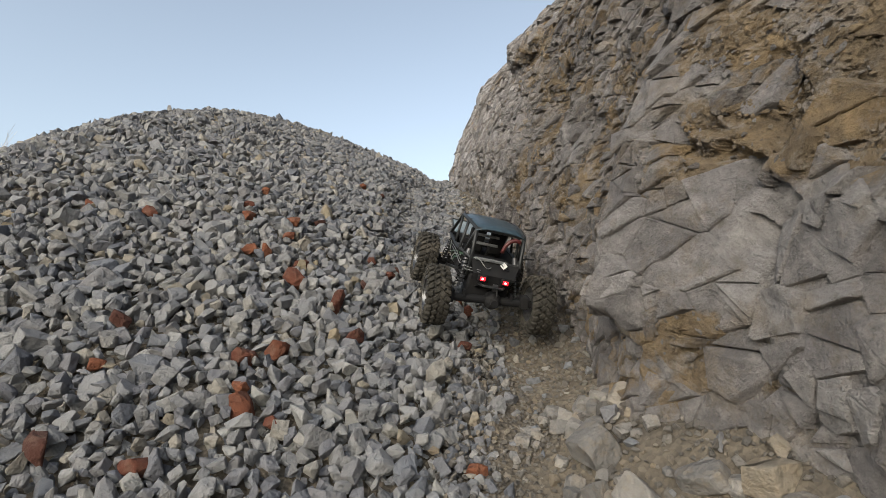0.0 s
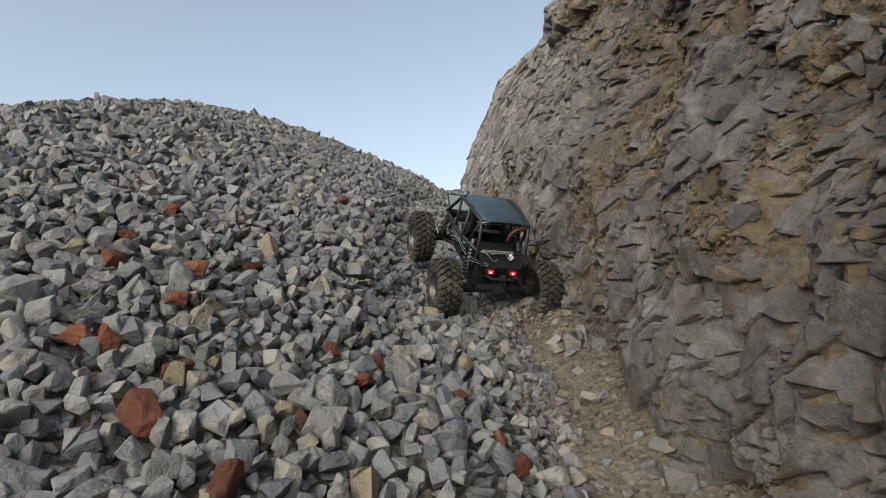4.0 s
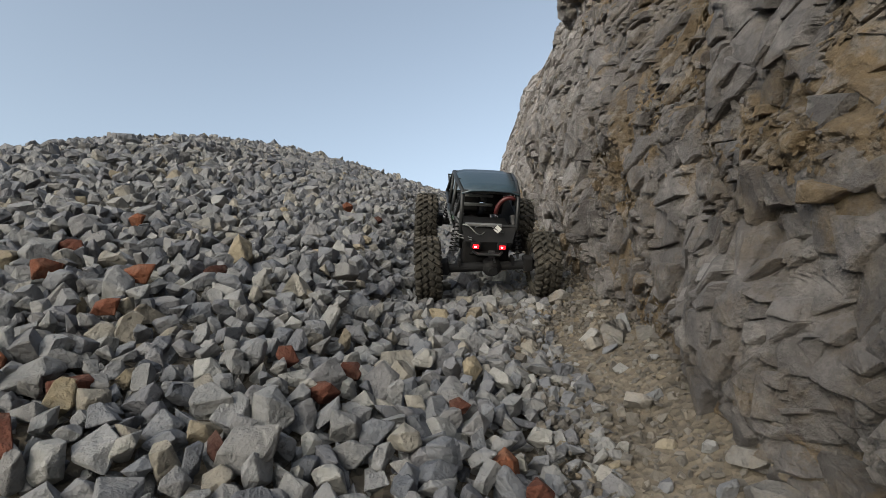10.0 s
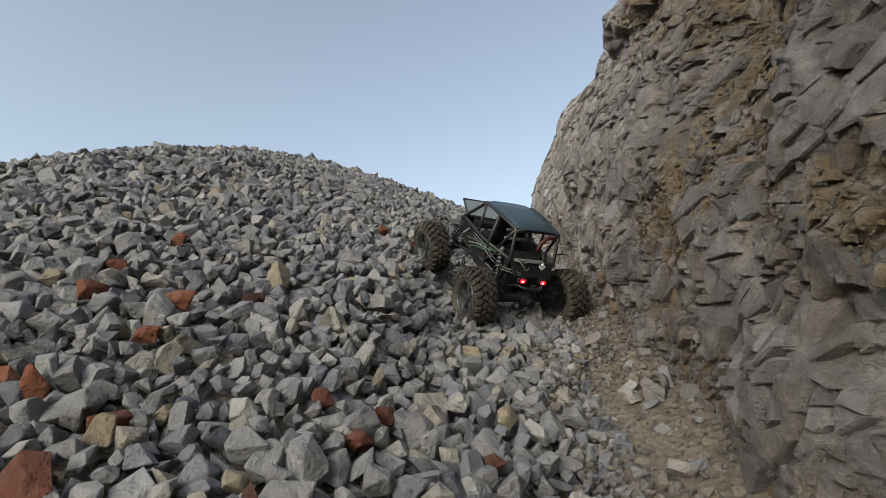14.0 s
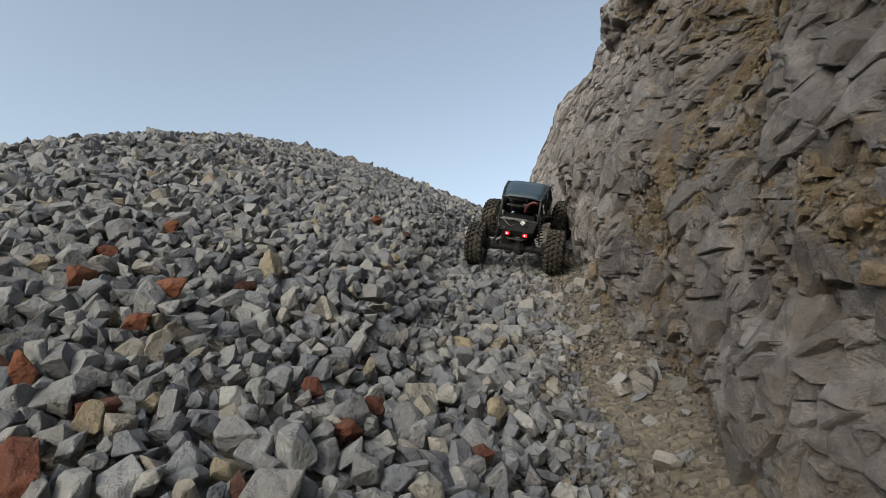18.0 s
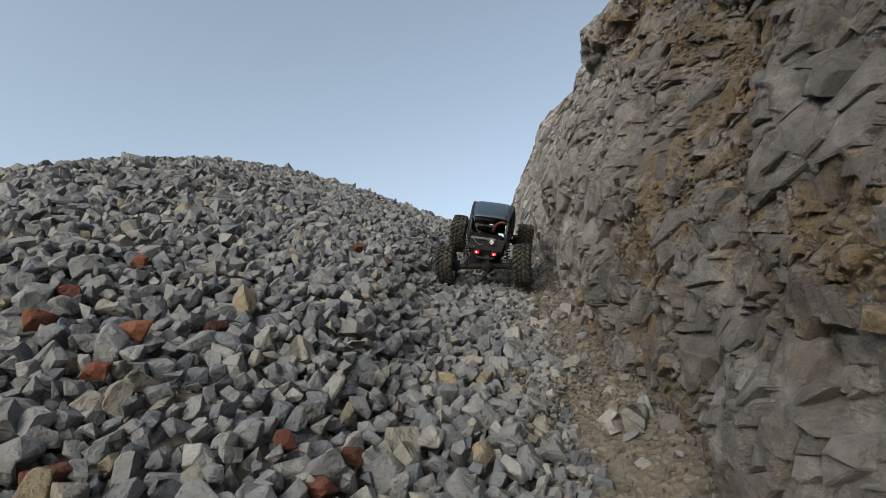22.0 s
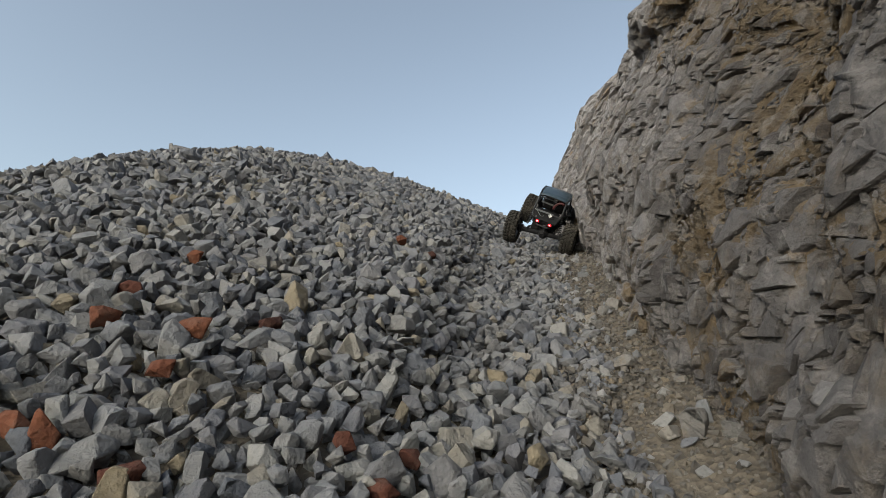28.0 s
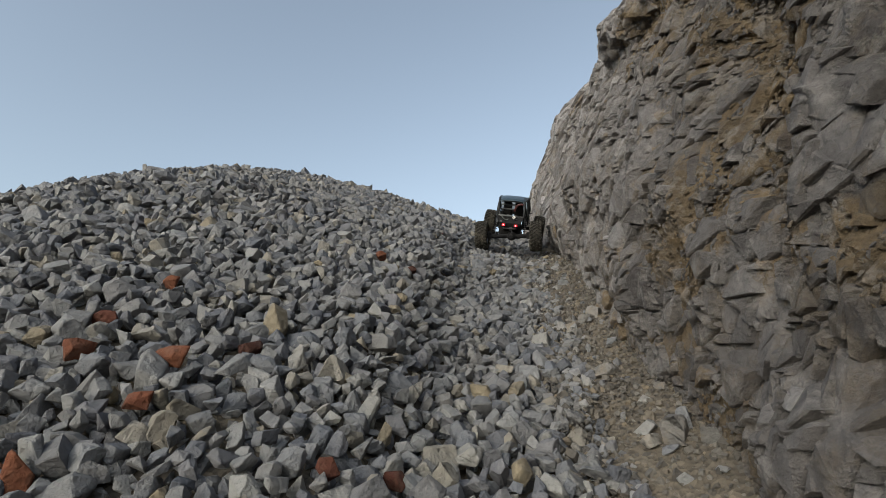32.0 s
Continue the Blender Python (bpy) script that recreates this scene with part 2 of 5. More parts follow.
def stretch(*spans):
    """Places along a line, from spans of (start, end, step)."""
    out = [np.arange(a, b, s) for a, b, s in spans]
    return np.concatenate([*out, [spans[-1][1]]])


# ---- ground ----
def build_ground():
    xs = stretch((-400, -40, 60), (-40, -6, 6), (-6, -3, 0.3), (-3, 1.4, 0.025), (1.4, 6, 0.5), (6, 40, 6), (40, 400, 60))
    ys = stretch((-400, -40, 60), (-40, -4, 6), (-4, -0.6, 0.3), (-0.6, 4.0, 0.025), (4.0, 9, 0.2), (9, 40, 6), (40, 400, 60))
    x, y = np.meshgrid(xs, ys, indexing="ij")
    bed = np.clip((stone_edge(y) - x) / 0.06, 0, 1)
    z = ground(x, y) - 0.03 * bed + 0.012 * (octaves(x * 14, y * 14, 5) - 0.5)
    ob = mesh_object("ground", np.stack([x, y, z], -1).reshape(-1, 3).tolist(), grid_faces(len(xs), len(ys)), [DIRT], True)
    tagged(ob, "sloping tan quarry ground of dirt and fine gravel", "ground", kind="structure")


# ---- cliff ----
# clay seams and sound slabs of grey rock: y, height, their half sizes, how much
CLAY = [(0.78, 0.42, 0.075, 0.05, 0.75), (0.63, 0.44, 0.08, 0.05, 0.75), (0.81, 0.12, 0.035, 0.045, 0.7), (0.73, 0.09, 0.025, 0.03, 0.6), (0.79, 0.60, 0.07, 0.05, 0.5), (0.60, 0.55, 0.06, 0.08, 0.6),
        (1.30, 0.62, 0.20, 0.15, 0.3), (1.66, 0.51, 0.08, 0.13, 0.6), (1.77, 0.66, 0.12, 0.08, 0.5), (1.43, 0.31, 0.09, 0.045, 0.65), (1.345, 0.42, 0.035, 0.09, 0.65), (2.27, 0.78, 0.2, 0.09, 0.5),
        (1.43, 0.05, 0.05, 0.05, 0.5), (1.76, 0.28, 0.08, 0.07, 0.35), (0.92, 0.10, 0.06, 0.05, 0.3)]
SOUND = [(0.98, 0.54, 0.09, 0.055, 0.8), (0.77, 0.26, 0.06, 0.10, 0.8), (0.62, 0.22, 0.085, 0.15, 0.9), (1.475, 0.435, 0.075, 0.07, 0.9), (1.50, 0.54, 0.06, 0.035, 0.7), (1.50, 0.09, 0.10, 0.08, 0.8),
         (1.65, 0.16, 0.10, 0.06, 0.4), (2.05, 0.35, 0.10, 0.22, 0.4), (1.38, 0.15, 0.06, 0.06, 0.6), (0.93, 0.25, 0.06, 0.08, 0.5)]


def bell(y, h, cy, ch, ry, rh):
    return np.exp(-(((y - cy) / ry) ** 2) - ((h - ch) / rh) ** 2)


def shelf(v, low, high, soft=0.012):
    """1 between low and high, with steep sides."""
    return np.clip((v - low) / soft, 0, 1) * np.clip((high - v) / soft, 0, 1)


def cliff_face(y, h):
    """Depth x of the broken face at y and height h over its foot, with the tone and the clay of the rock."""
    start = np.clip((3.8 - y) / 1.0, 0, 1) * 0.35
    x = foot(y) + np.maximum(0, h - start) * 0.36 + 0.02 * h - 0.02
    x = x - 0.034 * np.clip((y - 2.5) / 0.4, 0, 1) * np.clip(h / 0.3, 0, 1) + 0.6 * np.maximum(0, h - 0.9) * np.clip((y - 1.9) / 0.4, 0, 1)
    warp = 0.045 * (octaves(y * 5, h * 5, 91) - 0.5)
    warp2 = 0.045 * (octaves(y * 5, h * 5, 97) - 0.5) 
    jag = blocks(y / 0.06, h / 0.05, 55, 42.0)
    wy, wh = y + 0.6 * warp + 0.03 * jag[0], h + 0.6 * warp2 + 0.03 * (jag[1] - 0.5)
    # the brow that juts out over a notch
    x = x - 0.10 * np.exp(-(((y - 2.45) / 0.30) ** 2)) * np.clip((h - 0.78 - 0.03 * np.sin(y * 21)) / 0.06, 0, 1)
    # gullies between the ribs of the face
    x = x + 0.08 * bell(wy, wh, 1.26, 0.40, 0.09, 0.16) + 0.08 * bell(wy, wh, 1.70, 0.60, 0.09, 0.14) + 0.03 * bell(wy, wh, 1.90, 0.45, 0.03, 0.25)
    x = x + 0.03 * bell(wy, wh, 0.722, 0.34, 0.012, 0.16) + 0.05 * bell(wy, wh, 1.78, 0.27, 0.022, 0.03) + 0.03 * bell(y, h, 1.495, 0.275, 0.006, 0.035)
    # a nose of rock over an undercut
    x = x - 0.035 * shelf(wy, 0.89, 1.02, 0.03) * shelf(wh, 0.15, 0.33, 0.02) + 0.03 * shelf(wy, 0.87, 1.06, 0.03) * shelf(wh, 0.02, 0.15)
    # a slanting ledge with clay washed out below it
    brink = 0.375 + 0.77 * (wy - 0.72)
    x = x + 0.035 * shelf(wy, 0.70, 0.87, 0.02) * shelf(wh - brink, -0.055, 0.0, 0.02)
    # the cracked slab with its undercut, the ledges and the bulge below them
    x = x - 0.022 * shelf(wy, 1.395, 1.565, 0.02) * shelf(wh, 0.375, 0.505, 0.025) + 0.014 * bell(wy, wh, 1.45, 0.33, 0.09, 0.04)
    x = x - 0.03 * shelf(wy, 1.35, 1.58, 0.05) * shelf(wh, -0.3, 0.185, 0.04)
    x = x - 0.022 * shelf(wy, 1.95, 2.2, 0.03) * shelf(wh, 0.05, 0.6, 0.05)
    clay = 0.52 - 0.17 * np.clip((1.2 - y) / 0.15, 0, 1) - 0.25 * np.clip((y - 1.95) / 0.25, 0, 1) + 0.75 * (octaves(y * 4.2 - 1.2 * h, h * 2.0, 80) - 0.5)
    for cy, ch, ry, rh, amount in CLAY:
        clay = clay + 0.75 * amount * bell(wy, wh, cy, ch, ry, rh)
    for cy, ch, ry, rh, amount in SOUND:
        clay = clay - 0.75 * amount * bell(wy, wh, cy, ch, ry, rh)
    clay = np.clip(clay, 0, 1)
    slab = np.clip((0.34 - clay) / 0.2, 0, 1)
    tone, relief = np.zeros(y.shape), np.zeros(y.shape)
    for size, amp, seed, shade in ((0.32, 0.036, 13, 0.16), (0.13, 0.030, 20, 0.26)):
        bend = min(0.6, 2.2 * size)
        u, v = (y + bend * warp + 0.22 * h) / (size * 0.82), (h + bend * warp2 - 0.1 * y) / (size * 1.08)
        high, t, _, _ = blocks(u, v, seed, 22.0)
        relief += amp * high
        tone += (t - 0.5) * shade
    relief += 0.045 * (octaves(y * 2.2, h * 2.2, 70) - 0.5)
    relief *= np.clip(0.55 + h * 2.2, 0.55, 1)
    return x - relief, np.clip(0.42 + 0.12 * slab + 0.17 * np.clip((1.25 - y) / 0.3, 0, 1) + 0.27 * np.clip((y - 1.95) / 0.3, 0, 1) + tone, 0, 1), clay


def build_cliff():
    ys = stretch((-1.2, 0.2, 0.04), (0.2, 0.5, 0.012), (0.5, 2.2, 0.0038), (2.2, 2.8, 0.006), (2.8, 4.8, 0.014), (4.8, 7.5, 0.08))
    hs = stretch((-0.35, 0.0, 0.03), (0.0, 0.7, 0.0038), (0.7, 1.1, 0.006), (1.1, 1.35, 0.01), (1.35, 2.2, 0.02), (2.2, 3.4, 0.06))
    y, h = np.meshgrid(ys, hs, indexing="ij")
    x, tone, clay = cliff_face(y, h)
    crumbly = np.clip((clay - 0.3) / 0.3, 0.25, 1)
    x = x + 0.009 - 0.024 * crumbly * (octaves(y * 30, h * 30, 75) - 0.5) - 0.012 * crumbly * blocks(y / 0.028, h / 0.026, 40, 30.0)[0]
    clay = np.clip(clay + 0.12, 0, 1)
    z = ground(foot(y), y) + h
    verts = np.stack([x, y, z], -1).reshape(-1, 3)
    n, m = len(ys), len(hs)
    back = np.stack([np.full(n, 5.0), ys, z[:, -1] + 0.5], -1)
    low = np.stack([np.full(n, 5.0), ys, np.full(n, -1.5)], -1)
    faces = grid_faces(n, m)
    b0, l0 = n * m, n * m + n
    for i in range(n - 1):
        faces.append((i * m + m - 1, (i + 1) * m + m - 1, b0 + i + 1, b0 + i))
        faces.append((b0 + i, b0 + i + 1, l0 + i + 1, l0 + i))
    ob = mesh_object("cliff", np.concatenate([verts, back, low]).tolist(), faces, [ROCK])
    for name, values in (("tone", tone), ("ochre", clay)):
        a = ob.data.attributes.new(name, "FLOAT", "POINT")
        a.data.foreach_set("value", np.concatenate([values.ravel(), np.full(2 * n, 0.5)]).astype(np.float32))
    tagged(ob, "steep fractured grey limestone cliff with ochre clay seams", "cliff", kind="structure")
    return ob


def face_frame(y, h):
    """The face's place and the turn whose x axis stands out of it, smoothed over a hand's breadth."""
    d = 0.03
    x, tone, clay = cliff_face(y, h)
    py = (cliff_face(y + d, h)[0] - cliff_face(y - d, h)[0]) / (2 * d)
    ph = (cliff_face(y, h + d)[0] - cliff_face(y, h - d)[0]) / (2 * d)
    n = np.stack([-np.ones(y.shape), np.clip(py, -1.2, 1.2), np.clip(ph, -1.2, 1.2)], -1)
    n /= np.linalg.norm(n, axis=1)[:, None]
    side = np.stack([-n[:, 1], n[:, 0], np.zeros(len(n))], -1)
    side /= np.linalg.norm(side, axis=1)[:, None]
    up = np.cross(n, side)
    z = ground(foot(y), y) + h
    return np.stack([x, y, z], -1), np.stack([n, side, up], -1), tone, clay


def tilts(rng, n, amount):
    """Small random turns."""
    v = rng.normal(0, amount, (n, 3))
    one = np.eye(3)[None].repeat(n, 0)
    one[:, 0, 1], one[:, 1, 0] = -v[:, 2], v[:, 2]
    one[:, 0, 2], one[:, 2, 0] = v[:, 1], -v[:, 1]
    one[:, 1, 2], one[:, 2, 1] = -v[:, 0], v[:, 0]
    q, r = np.linalg.qr(one)
    return q * np.sign(np.einsum("nii->ni", r))[:, None, :]


def build_cliff_blocks(cliff):
    """The pieces of the cliff's skin: crumbled bits where the clay shows, and the blocks of the sound rock."""
    rng = np.random.default_rng(21)

    def crumb_gap(y, h):
        _, _, clay = cliff_face(y, h)
        g = (0.0065 + 0.010 * hashed(y * 77.1, h * 53.3, 6) ** 3) * (1 + 0.6 * np.clip((y - 2.0) / 1.0, 0, 1))
        return np.where(clay + 0.3 * (octaves(y * 9, h * 9, 33) - 0.5) > 0.52, g, 0)

    def laid(spots, big, spread, sink, lean):
        n = len(spots)
        place, turn, tone, clay = face_frame(spots[:, 0], spots[:, 1])
        size = spots[:, 2] * rng.uniform(*big, n)
        a = rng.normal(-0.3, spread, n)
        spin = np.zeros((n, 3, 3))
        spin[:, 0, 0], spin[:, 1, 1], spin[:, 2, 2], spin[:, 2, 1], spin[:, 1, 2] = 1, np.cos(a), np.cos(a), np.sin(a), -np.sin(a)
        turn = turn @ tilts(rng, n, lean) @ spin
        scale = np.stack([rng.uniform(0.4, 0.75, n), rng.uniform(0.95, 1.35, n), rng.uniform(0.7, 1.0, n)], -1)
        # the blocks' thin axis is z in their own shape: bring it to the face's normal
        turn = turn * scale[:, None, :] @ np.array([[0, 0, 1.0], [1, 0, 0], [0, 1, 0]])
        place = place - turn[:, :, 2] * (size * sink)[:, None]
        return place, turn, size, np.clip(tone + rng.normal(0, 0.08, n), 0, 1), np.clip(clay + rng.normal(-0.08, 0.18, n), 0, 1)

    crumbs = np.concatenate([scatter(rng, (0.45, 2.3, 0.0, 0.95), crumb_gap, 50000), scatter(rng, (2.3, 3.0, 0.0, 1.2), crumb_gap, 6000)])
    place, turn, size, tone, clay = laid(crumbs, (0.9, 1.5), 1.5, 0.12, 0.3)
    ob = joined("crumbled_rock", CHIPS, place, size, turn, ROCK, rng, {"tone": tone, "ochre": clay})
    ob.parent = cliff
    tagged(ob, "crumbled tan and grey rock pieces", kind="stuff")
    build_fractured_blocks(cliff, rng)


def clip_polygon(poly, px, py, nx, ny):
    """The part of a convex polygon on the near side of the line through p with normal n."""
    out = []
    for (ax, ay), (bx, by) in zip(poly, poly[1:] + poly[:1]):
        da, db = (ax - px) * nx + (ay - py) * ny, (bx - px) * nx + (by - py) * ny
        if da <= 0:
            out.append((ax, ay))
        if da * db < 0:
            k = da / (da - db)
            out.append((ax + (bx - ax) * k, ay + (by - ay) * k))
    return out


def fracture(rng, y0, y1, h0, h1, size):
    """Outlines of blocks in the plane of the face: cells of a broken lattice, many of them split again."""
    n, m = int((y1 - y0) / (size * 0.9)) + 1, int((h1 - h0) / (size * 1.05)) + 1
    seeds = {(i, j): (y0 + (i + rng.uniform(0.05, 0.95)) * size * 0.9, h0 + (j + rng.uniform(0.05, 0.95)) * size * 1.05) for i in range(-2, n + 2) for j in range(-2, m + 2)}
    out = []
    for i in range(n):
        for j in range(m):
            a, b = seeds[i, j]
            r = 1.4 * size
            poly = [(a - r, b - r), (a + r, b - r), (a + r, b + r), (a - r, b + r)]
            for p in range(-2, 3):
                for q in range(-2, 3):
                    if (p or q) and len(poly) > 2:
                        c, d = seeds[i + p, j + q]
                        poly = clip_polygon(poly, (a + c) / 2, (b + d) / 2, c - a, d - b)
            out.append(poly)
    return out


def split(rng, poly, times):
    if times <= 0 or len(poly) < 3:
        return [poly]
    cx, cy = sum(p[0] for p in poly) / len(poly), sum(p[1] for p in poly) / len(poly)
    wide = max(math.dist(p, q) for p in poly for q in poly)
    long = max(((p, q) for p in poly for q in poly), key=lambda e: math.dist(*e))
    way = math.atan2(long[1][1] - long[0][1], long[1][0] - long[0][0]) + rng.normal(0, 0.45)
    px, py = cx + rng.normal(0, 0.09) * wide, cy + rng.normal(0, 0.09) * wide
    nx, ny = math.cos(way), math.sin(way)
    halves = [clip_polygon(poly, px, py, nx, ny), clip_polygon(poly, px, py, -nx, -ny)]
    return [part_ for half in halves if len(half) > 2 for part_ in split(rng, half, times - 1 - (rng.random() < 0.25))]


def build_fractured_blocks(cliff, rng):
    """The sound rock: angular blocks parted by open joints, missing where the clay has taken over."""
    made = []
    for y0, y1, h0, h1, size, near in ((0.47, 2.25, -0.03, 0.80, 0.075, True), (2.25, 3.3, -0.03, 1.40, 0.075, False), (3.3, 4.9, -0.03, 2.2, 0.13, False), (0.47, 2.25, 0.80, 1.25, 0.09, False)):
        for cell in fracture(rng, y0, y1, h0, h1, size):
            c = np.mean(cell, axis=0)
            _, _, clay = cliff_face(c[:1], c[1:])
            sound = float(np.clip((0.36 - clay[0]) / 0.2, 0, 1))
            times = int(rng.choice([1, 2, 3], p=[0.25, 0.4, 0.35]) if sound > 0.5 else rng.choice([2, 3, 4], p=[0.3, 0.4, 0.3])) + (-1 if c[0] < 1.15 else 1 if near else 0)
            lean, out = rng.normal(0, 0.055 - 0.03 * sound, 2), rng.normal(0, 0.004)
            for poly in split(rng, cell, times):
                if len(poly) > 2 and rng.random() > np.clip((clay[0] - 0.5) / 0.28, 0.04, 0.8):
                    made.append((np.array(poly), lean, out, sound, near))
    centres = np.array([p.mean(0) for p, *_ in made])
    d = 0.035
    cy, ch = centres[:, 0], centres[:, 1]
    x0, tones, clays = cliff_face(cy, ch)
    gy = np.clip((cliff_face(cy + d, ch)[0] - cliff_face(cy - d, ch)[0]) / (2 * d), -0.5, 0.4)
    gh = np.clip((cliff_face(cy, ch + d)[0] - cliff_face(cy, ch - d)[0]) / (2 * d), -0.02, 0.85)
    floor_ = ground(foot(cy), cy)
    corners = np.concatenate([p for p, *_ in made])
    faced = np.split(cliff_face(corners[:, 0], corners[:, 1])[0], np.cumsum([len(p) for p, *_ in made])[:-1])
    single, verts_all, faces_all, shades, count = [], [], [], [], 0
    order = sorted(range(len(made)), key=lambda k: -np.prod(np.ptp(made[k][0], axis=0)) if made[k][4] and 0.6 < cy[k] < 2.0 and ch[k] < 0.6 else 0)
    alone = set(order[:300])
    for k, (poly, lean, out, sound, near) in enumerate(made):
        c, n = centres[k], len(poly)
        calm = 1 - 0.65 * sound * float(np.clip((1.25 - c[0]) / 0.15, 0, 1))  # the smooth slabs by the entrance
        tilt = (lean + rng.normal(0, 0.04 + 0.06 * (1 - sound), 2)) * calm
        rise = (out + rng.normal(0.001, 0.0018 + 0.0026 * (1 - sound))) * calm
        wide = math.sqrt(np.prod(np.ptp(poly, axis=0)))
        follow = 0.35 + 0.35 * sound + 0.3 * (1 - calm)  # how closely a block keeps to the run of the face
        bow = follow * np.clip(faced[k] - x0[k] - (poly - c) @ np.array((gy[k], gh[k])), -0.02, 0.02)
        rings = []
        for inset, depth in ((0.001, 0.035), (0.0016, 0.0035), (0.0042, 0.0)):
            f = max(0.5, 1 - 2 * inset / wide)
            q = (poly - c) * f
            rough = rng.normal(0, 0.0011, n) if depth < 0.03 else 0
            rings.append(np.stack([x0[k] - rise + depth + q[:, 0] * (gy[k] + tilt[0]) + q[:, 1] * (gh[k] + tilt[1]) + bow * f + rough, c[0] + q[:, 0], floor_[k] + c[1] + q[:, 1]], -1))
        top = rings[2].mean(0) + (rng.normal(-0.0012, 0.0015), *(rng.normal(0, 0.12, 2) * wide))
        verts = np.concatenate([*rings, [top]])
        faces = [(r * n + a, r * n + (a + 1) % n, (r + 1) * n + (a + 1) % n, (r + 1) * n + a) for r in (0, 1) for a in range(n)]
        faces += [(2 * n + a, 2 * n + (a + 1) % n, 3 * n) for a in range(n)]
        tone, clay = float(np.clip(tones[k] + 0.07 * sound + rng.normal(0, 0.10), 0, 1)), float(np.clip(clays[k] + rng.normal(-0.14, 0.12), 0, 1))
        if k in alone:
            single.append((verts, faces, tone, clay))
        else:
            verts_all.append(verts)
            faces_all += [tuple(count + q for q in face) for face in faces]
            shades.append(np.tile((tone, clay), (len(verts), 1)))
            count += len(verts)

    def rock(name, verts, faces, tone, clay):
        ob = mesh_object(name, verts.tolist(), faces, [ROCK])
        for attr, value in (("tone", tone), ("ochre", clay)):
            ob.data.attributes.new(attr, "FLOAT", "POINT").data.foreach_set("value", np.broadcast_to(value, len(verts)).astype(np.float32))
        ob.parent = cliff
        return ob

    for verts, faces, tone, clay in single:
        middle = verts.mean(0)
        rock("rock_block", verts - middle, faces, tone, clay).location = middle
    shades = np.concatenate(shades)
    tagged(rock("fractured_rock", np.concatenate(verts_all), faces_all, shades[:, 0], shades[:, 1]), "angular grey limestone blocks parted by cracks", kind="stuff")


# ---- stones ----
def stone_shape(seed, cuts=9, edge=0.03):
    """An angular broken stone about 1 across: a block with corners and edges broken off."""
    rng = np.random.default_rng(seed)
    size = Vector((rng.uniform(0.85, 1.15), rng.uniform(0.62, 0.9), rng.uniform(0.45, 0.75)))
    bm = bmesh.new()
    bmesh.ops.create_cube(bm, size=1)
    for v in bm.verts:
        v.co = Vector(v.co * Vector(size).length) * 0 + Vector((v.co.x * size.x, v.co.y * size.y, v.co.z * size.z)) + Vector(rng.uniform(-0.09, 0.09, 3))
    for _ in range(cuts):
        n = Vector(rng.normal(size=3)).normalized()
        far = max(v.co.dot(n) for v in bm.verts)
        got = bmesh.ops.bisect_plane(bm, geom=[*bm.verts, *bm.edges, *bm.faces], plane_co=n * far * rng.uniform(0.62, 0.88), plane_no=n, clear_outer=True)
        rim = [e for e in got["geom_cut"] if isinstance(e, bmesh.types.BMEdge)]
        if len(rim) > 2:
            bmesh.ops.contextual_create(bm, geom=rim)
    hull = bmesh.ops.convex_hull(bm, input=bm.verts)
    bmesh.ops.dissolve_limit(bm, angle_limit=0.12, verts=bm.verts, edges=bm.edges)
    if edge:
        bmesh.ops.bevel(bm, geom=list(bm.edges), offset=edge, segments=1, affect="EDGES")
    bmesh.ops.triangulate(bm, faces=[f for f in bm.faces if len(f.verts) > 4])
    bm.verts.index_update()
    v = np.array([q.co for q in bm.verts])
    f = [[q.index for q in face.verts] for face in bm.faces]
    bm.free()
    return v, f


def shard(seed, count=12, edge=0.022):
    """A sharp irregular splinter about 1 across."""
    rng = np.random.default_rng(seed)
    p = rng.normal(size=(count, 3))
    p = p / np.linalg.norm(p, axis=1)[:, None] * rng.uniform(0.42, 0.6, (count, 1)) * (1.12, rng.uniform(0.7, 0.95), rng.uniform(0.5, 0.75))
    bm = bmesh.new()
    for q in p:
        bm.verts.new(q)
    bmesh.ops.convex_hull(bm, input=bm.verts)
    loose = [v for v in bm.verts if not v.link_faces]
    bmesh.ops.delete(bm, geom=loose, context="VERTS")
    bmesh.ops.dissolve_limit(bm, angle_limit=0.22, verts=bm.verts, edges=bm.edges)
    if edge:
        bmesh.ops.bevel(bm, geom=list(bm.edges), offset=edge, segments=1, affect="EDGES")
    bmesh.ops.triangulate(bm, faces=[f for f in bm.faces if len(f.verts) > 4])
    bmesh.ops.recalc_face_normals(bm, faces=bm.faces)
    bm.verts.index_update()
    v, f = np.array([q.co for q in bm.verts]), [[q.index for q in face.verts] for face in bm.faces]
    bm.free()
    return v, f


SHAPES = [stone_shape(100 + k, 8 + k % 5) if k % 6 == 0 else shard(900 + k, 10 + k % 5) for k in range(36)]
CHIPS = [shard(1200 + k, 11 + k % 4, 0) for k in range(24)]
PEBBLES = [stone_shape(300 + k, 4 + k % 2, 0) for k in range(12)]


def turns(rng, n, lie=0.0):
    """Random turns; lie: how far the flat side is kept to the slope."""
    q = rng.normal(size=(n, 4))
    q[:, 1:3] *= 1 - lie
    q /= np.linalg.norm(q, axis=1)[:, None]
    w, x, y, z = q.T
    return np.stack([np.stack([1 - 2 * (y * y + z * z), 2 * (x * y - w * z), 2 * (x * z + w * y)], -1),
                     np.stack([2 * (x * y + w * z), 1 - 2 * (x * x + z * z), 2 * (y * z - w * x)], -1),
                     np.stack([2 * (x * z - w * y), 2 * (y * z + w * x), 1 - 2 * (x * x + y * y)], -1)], 1)


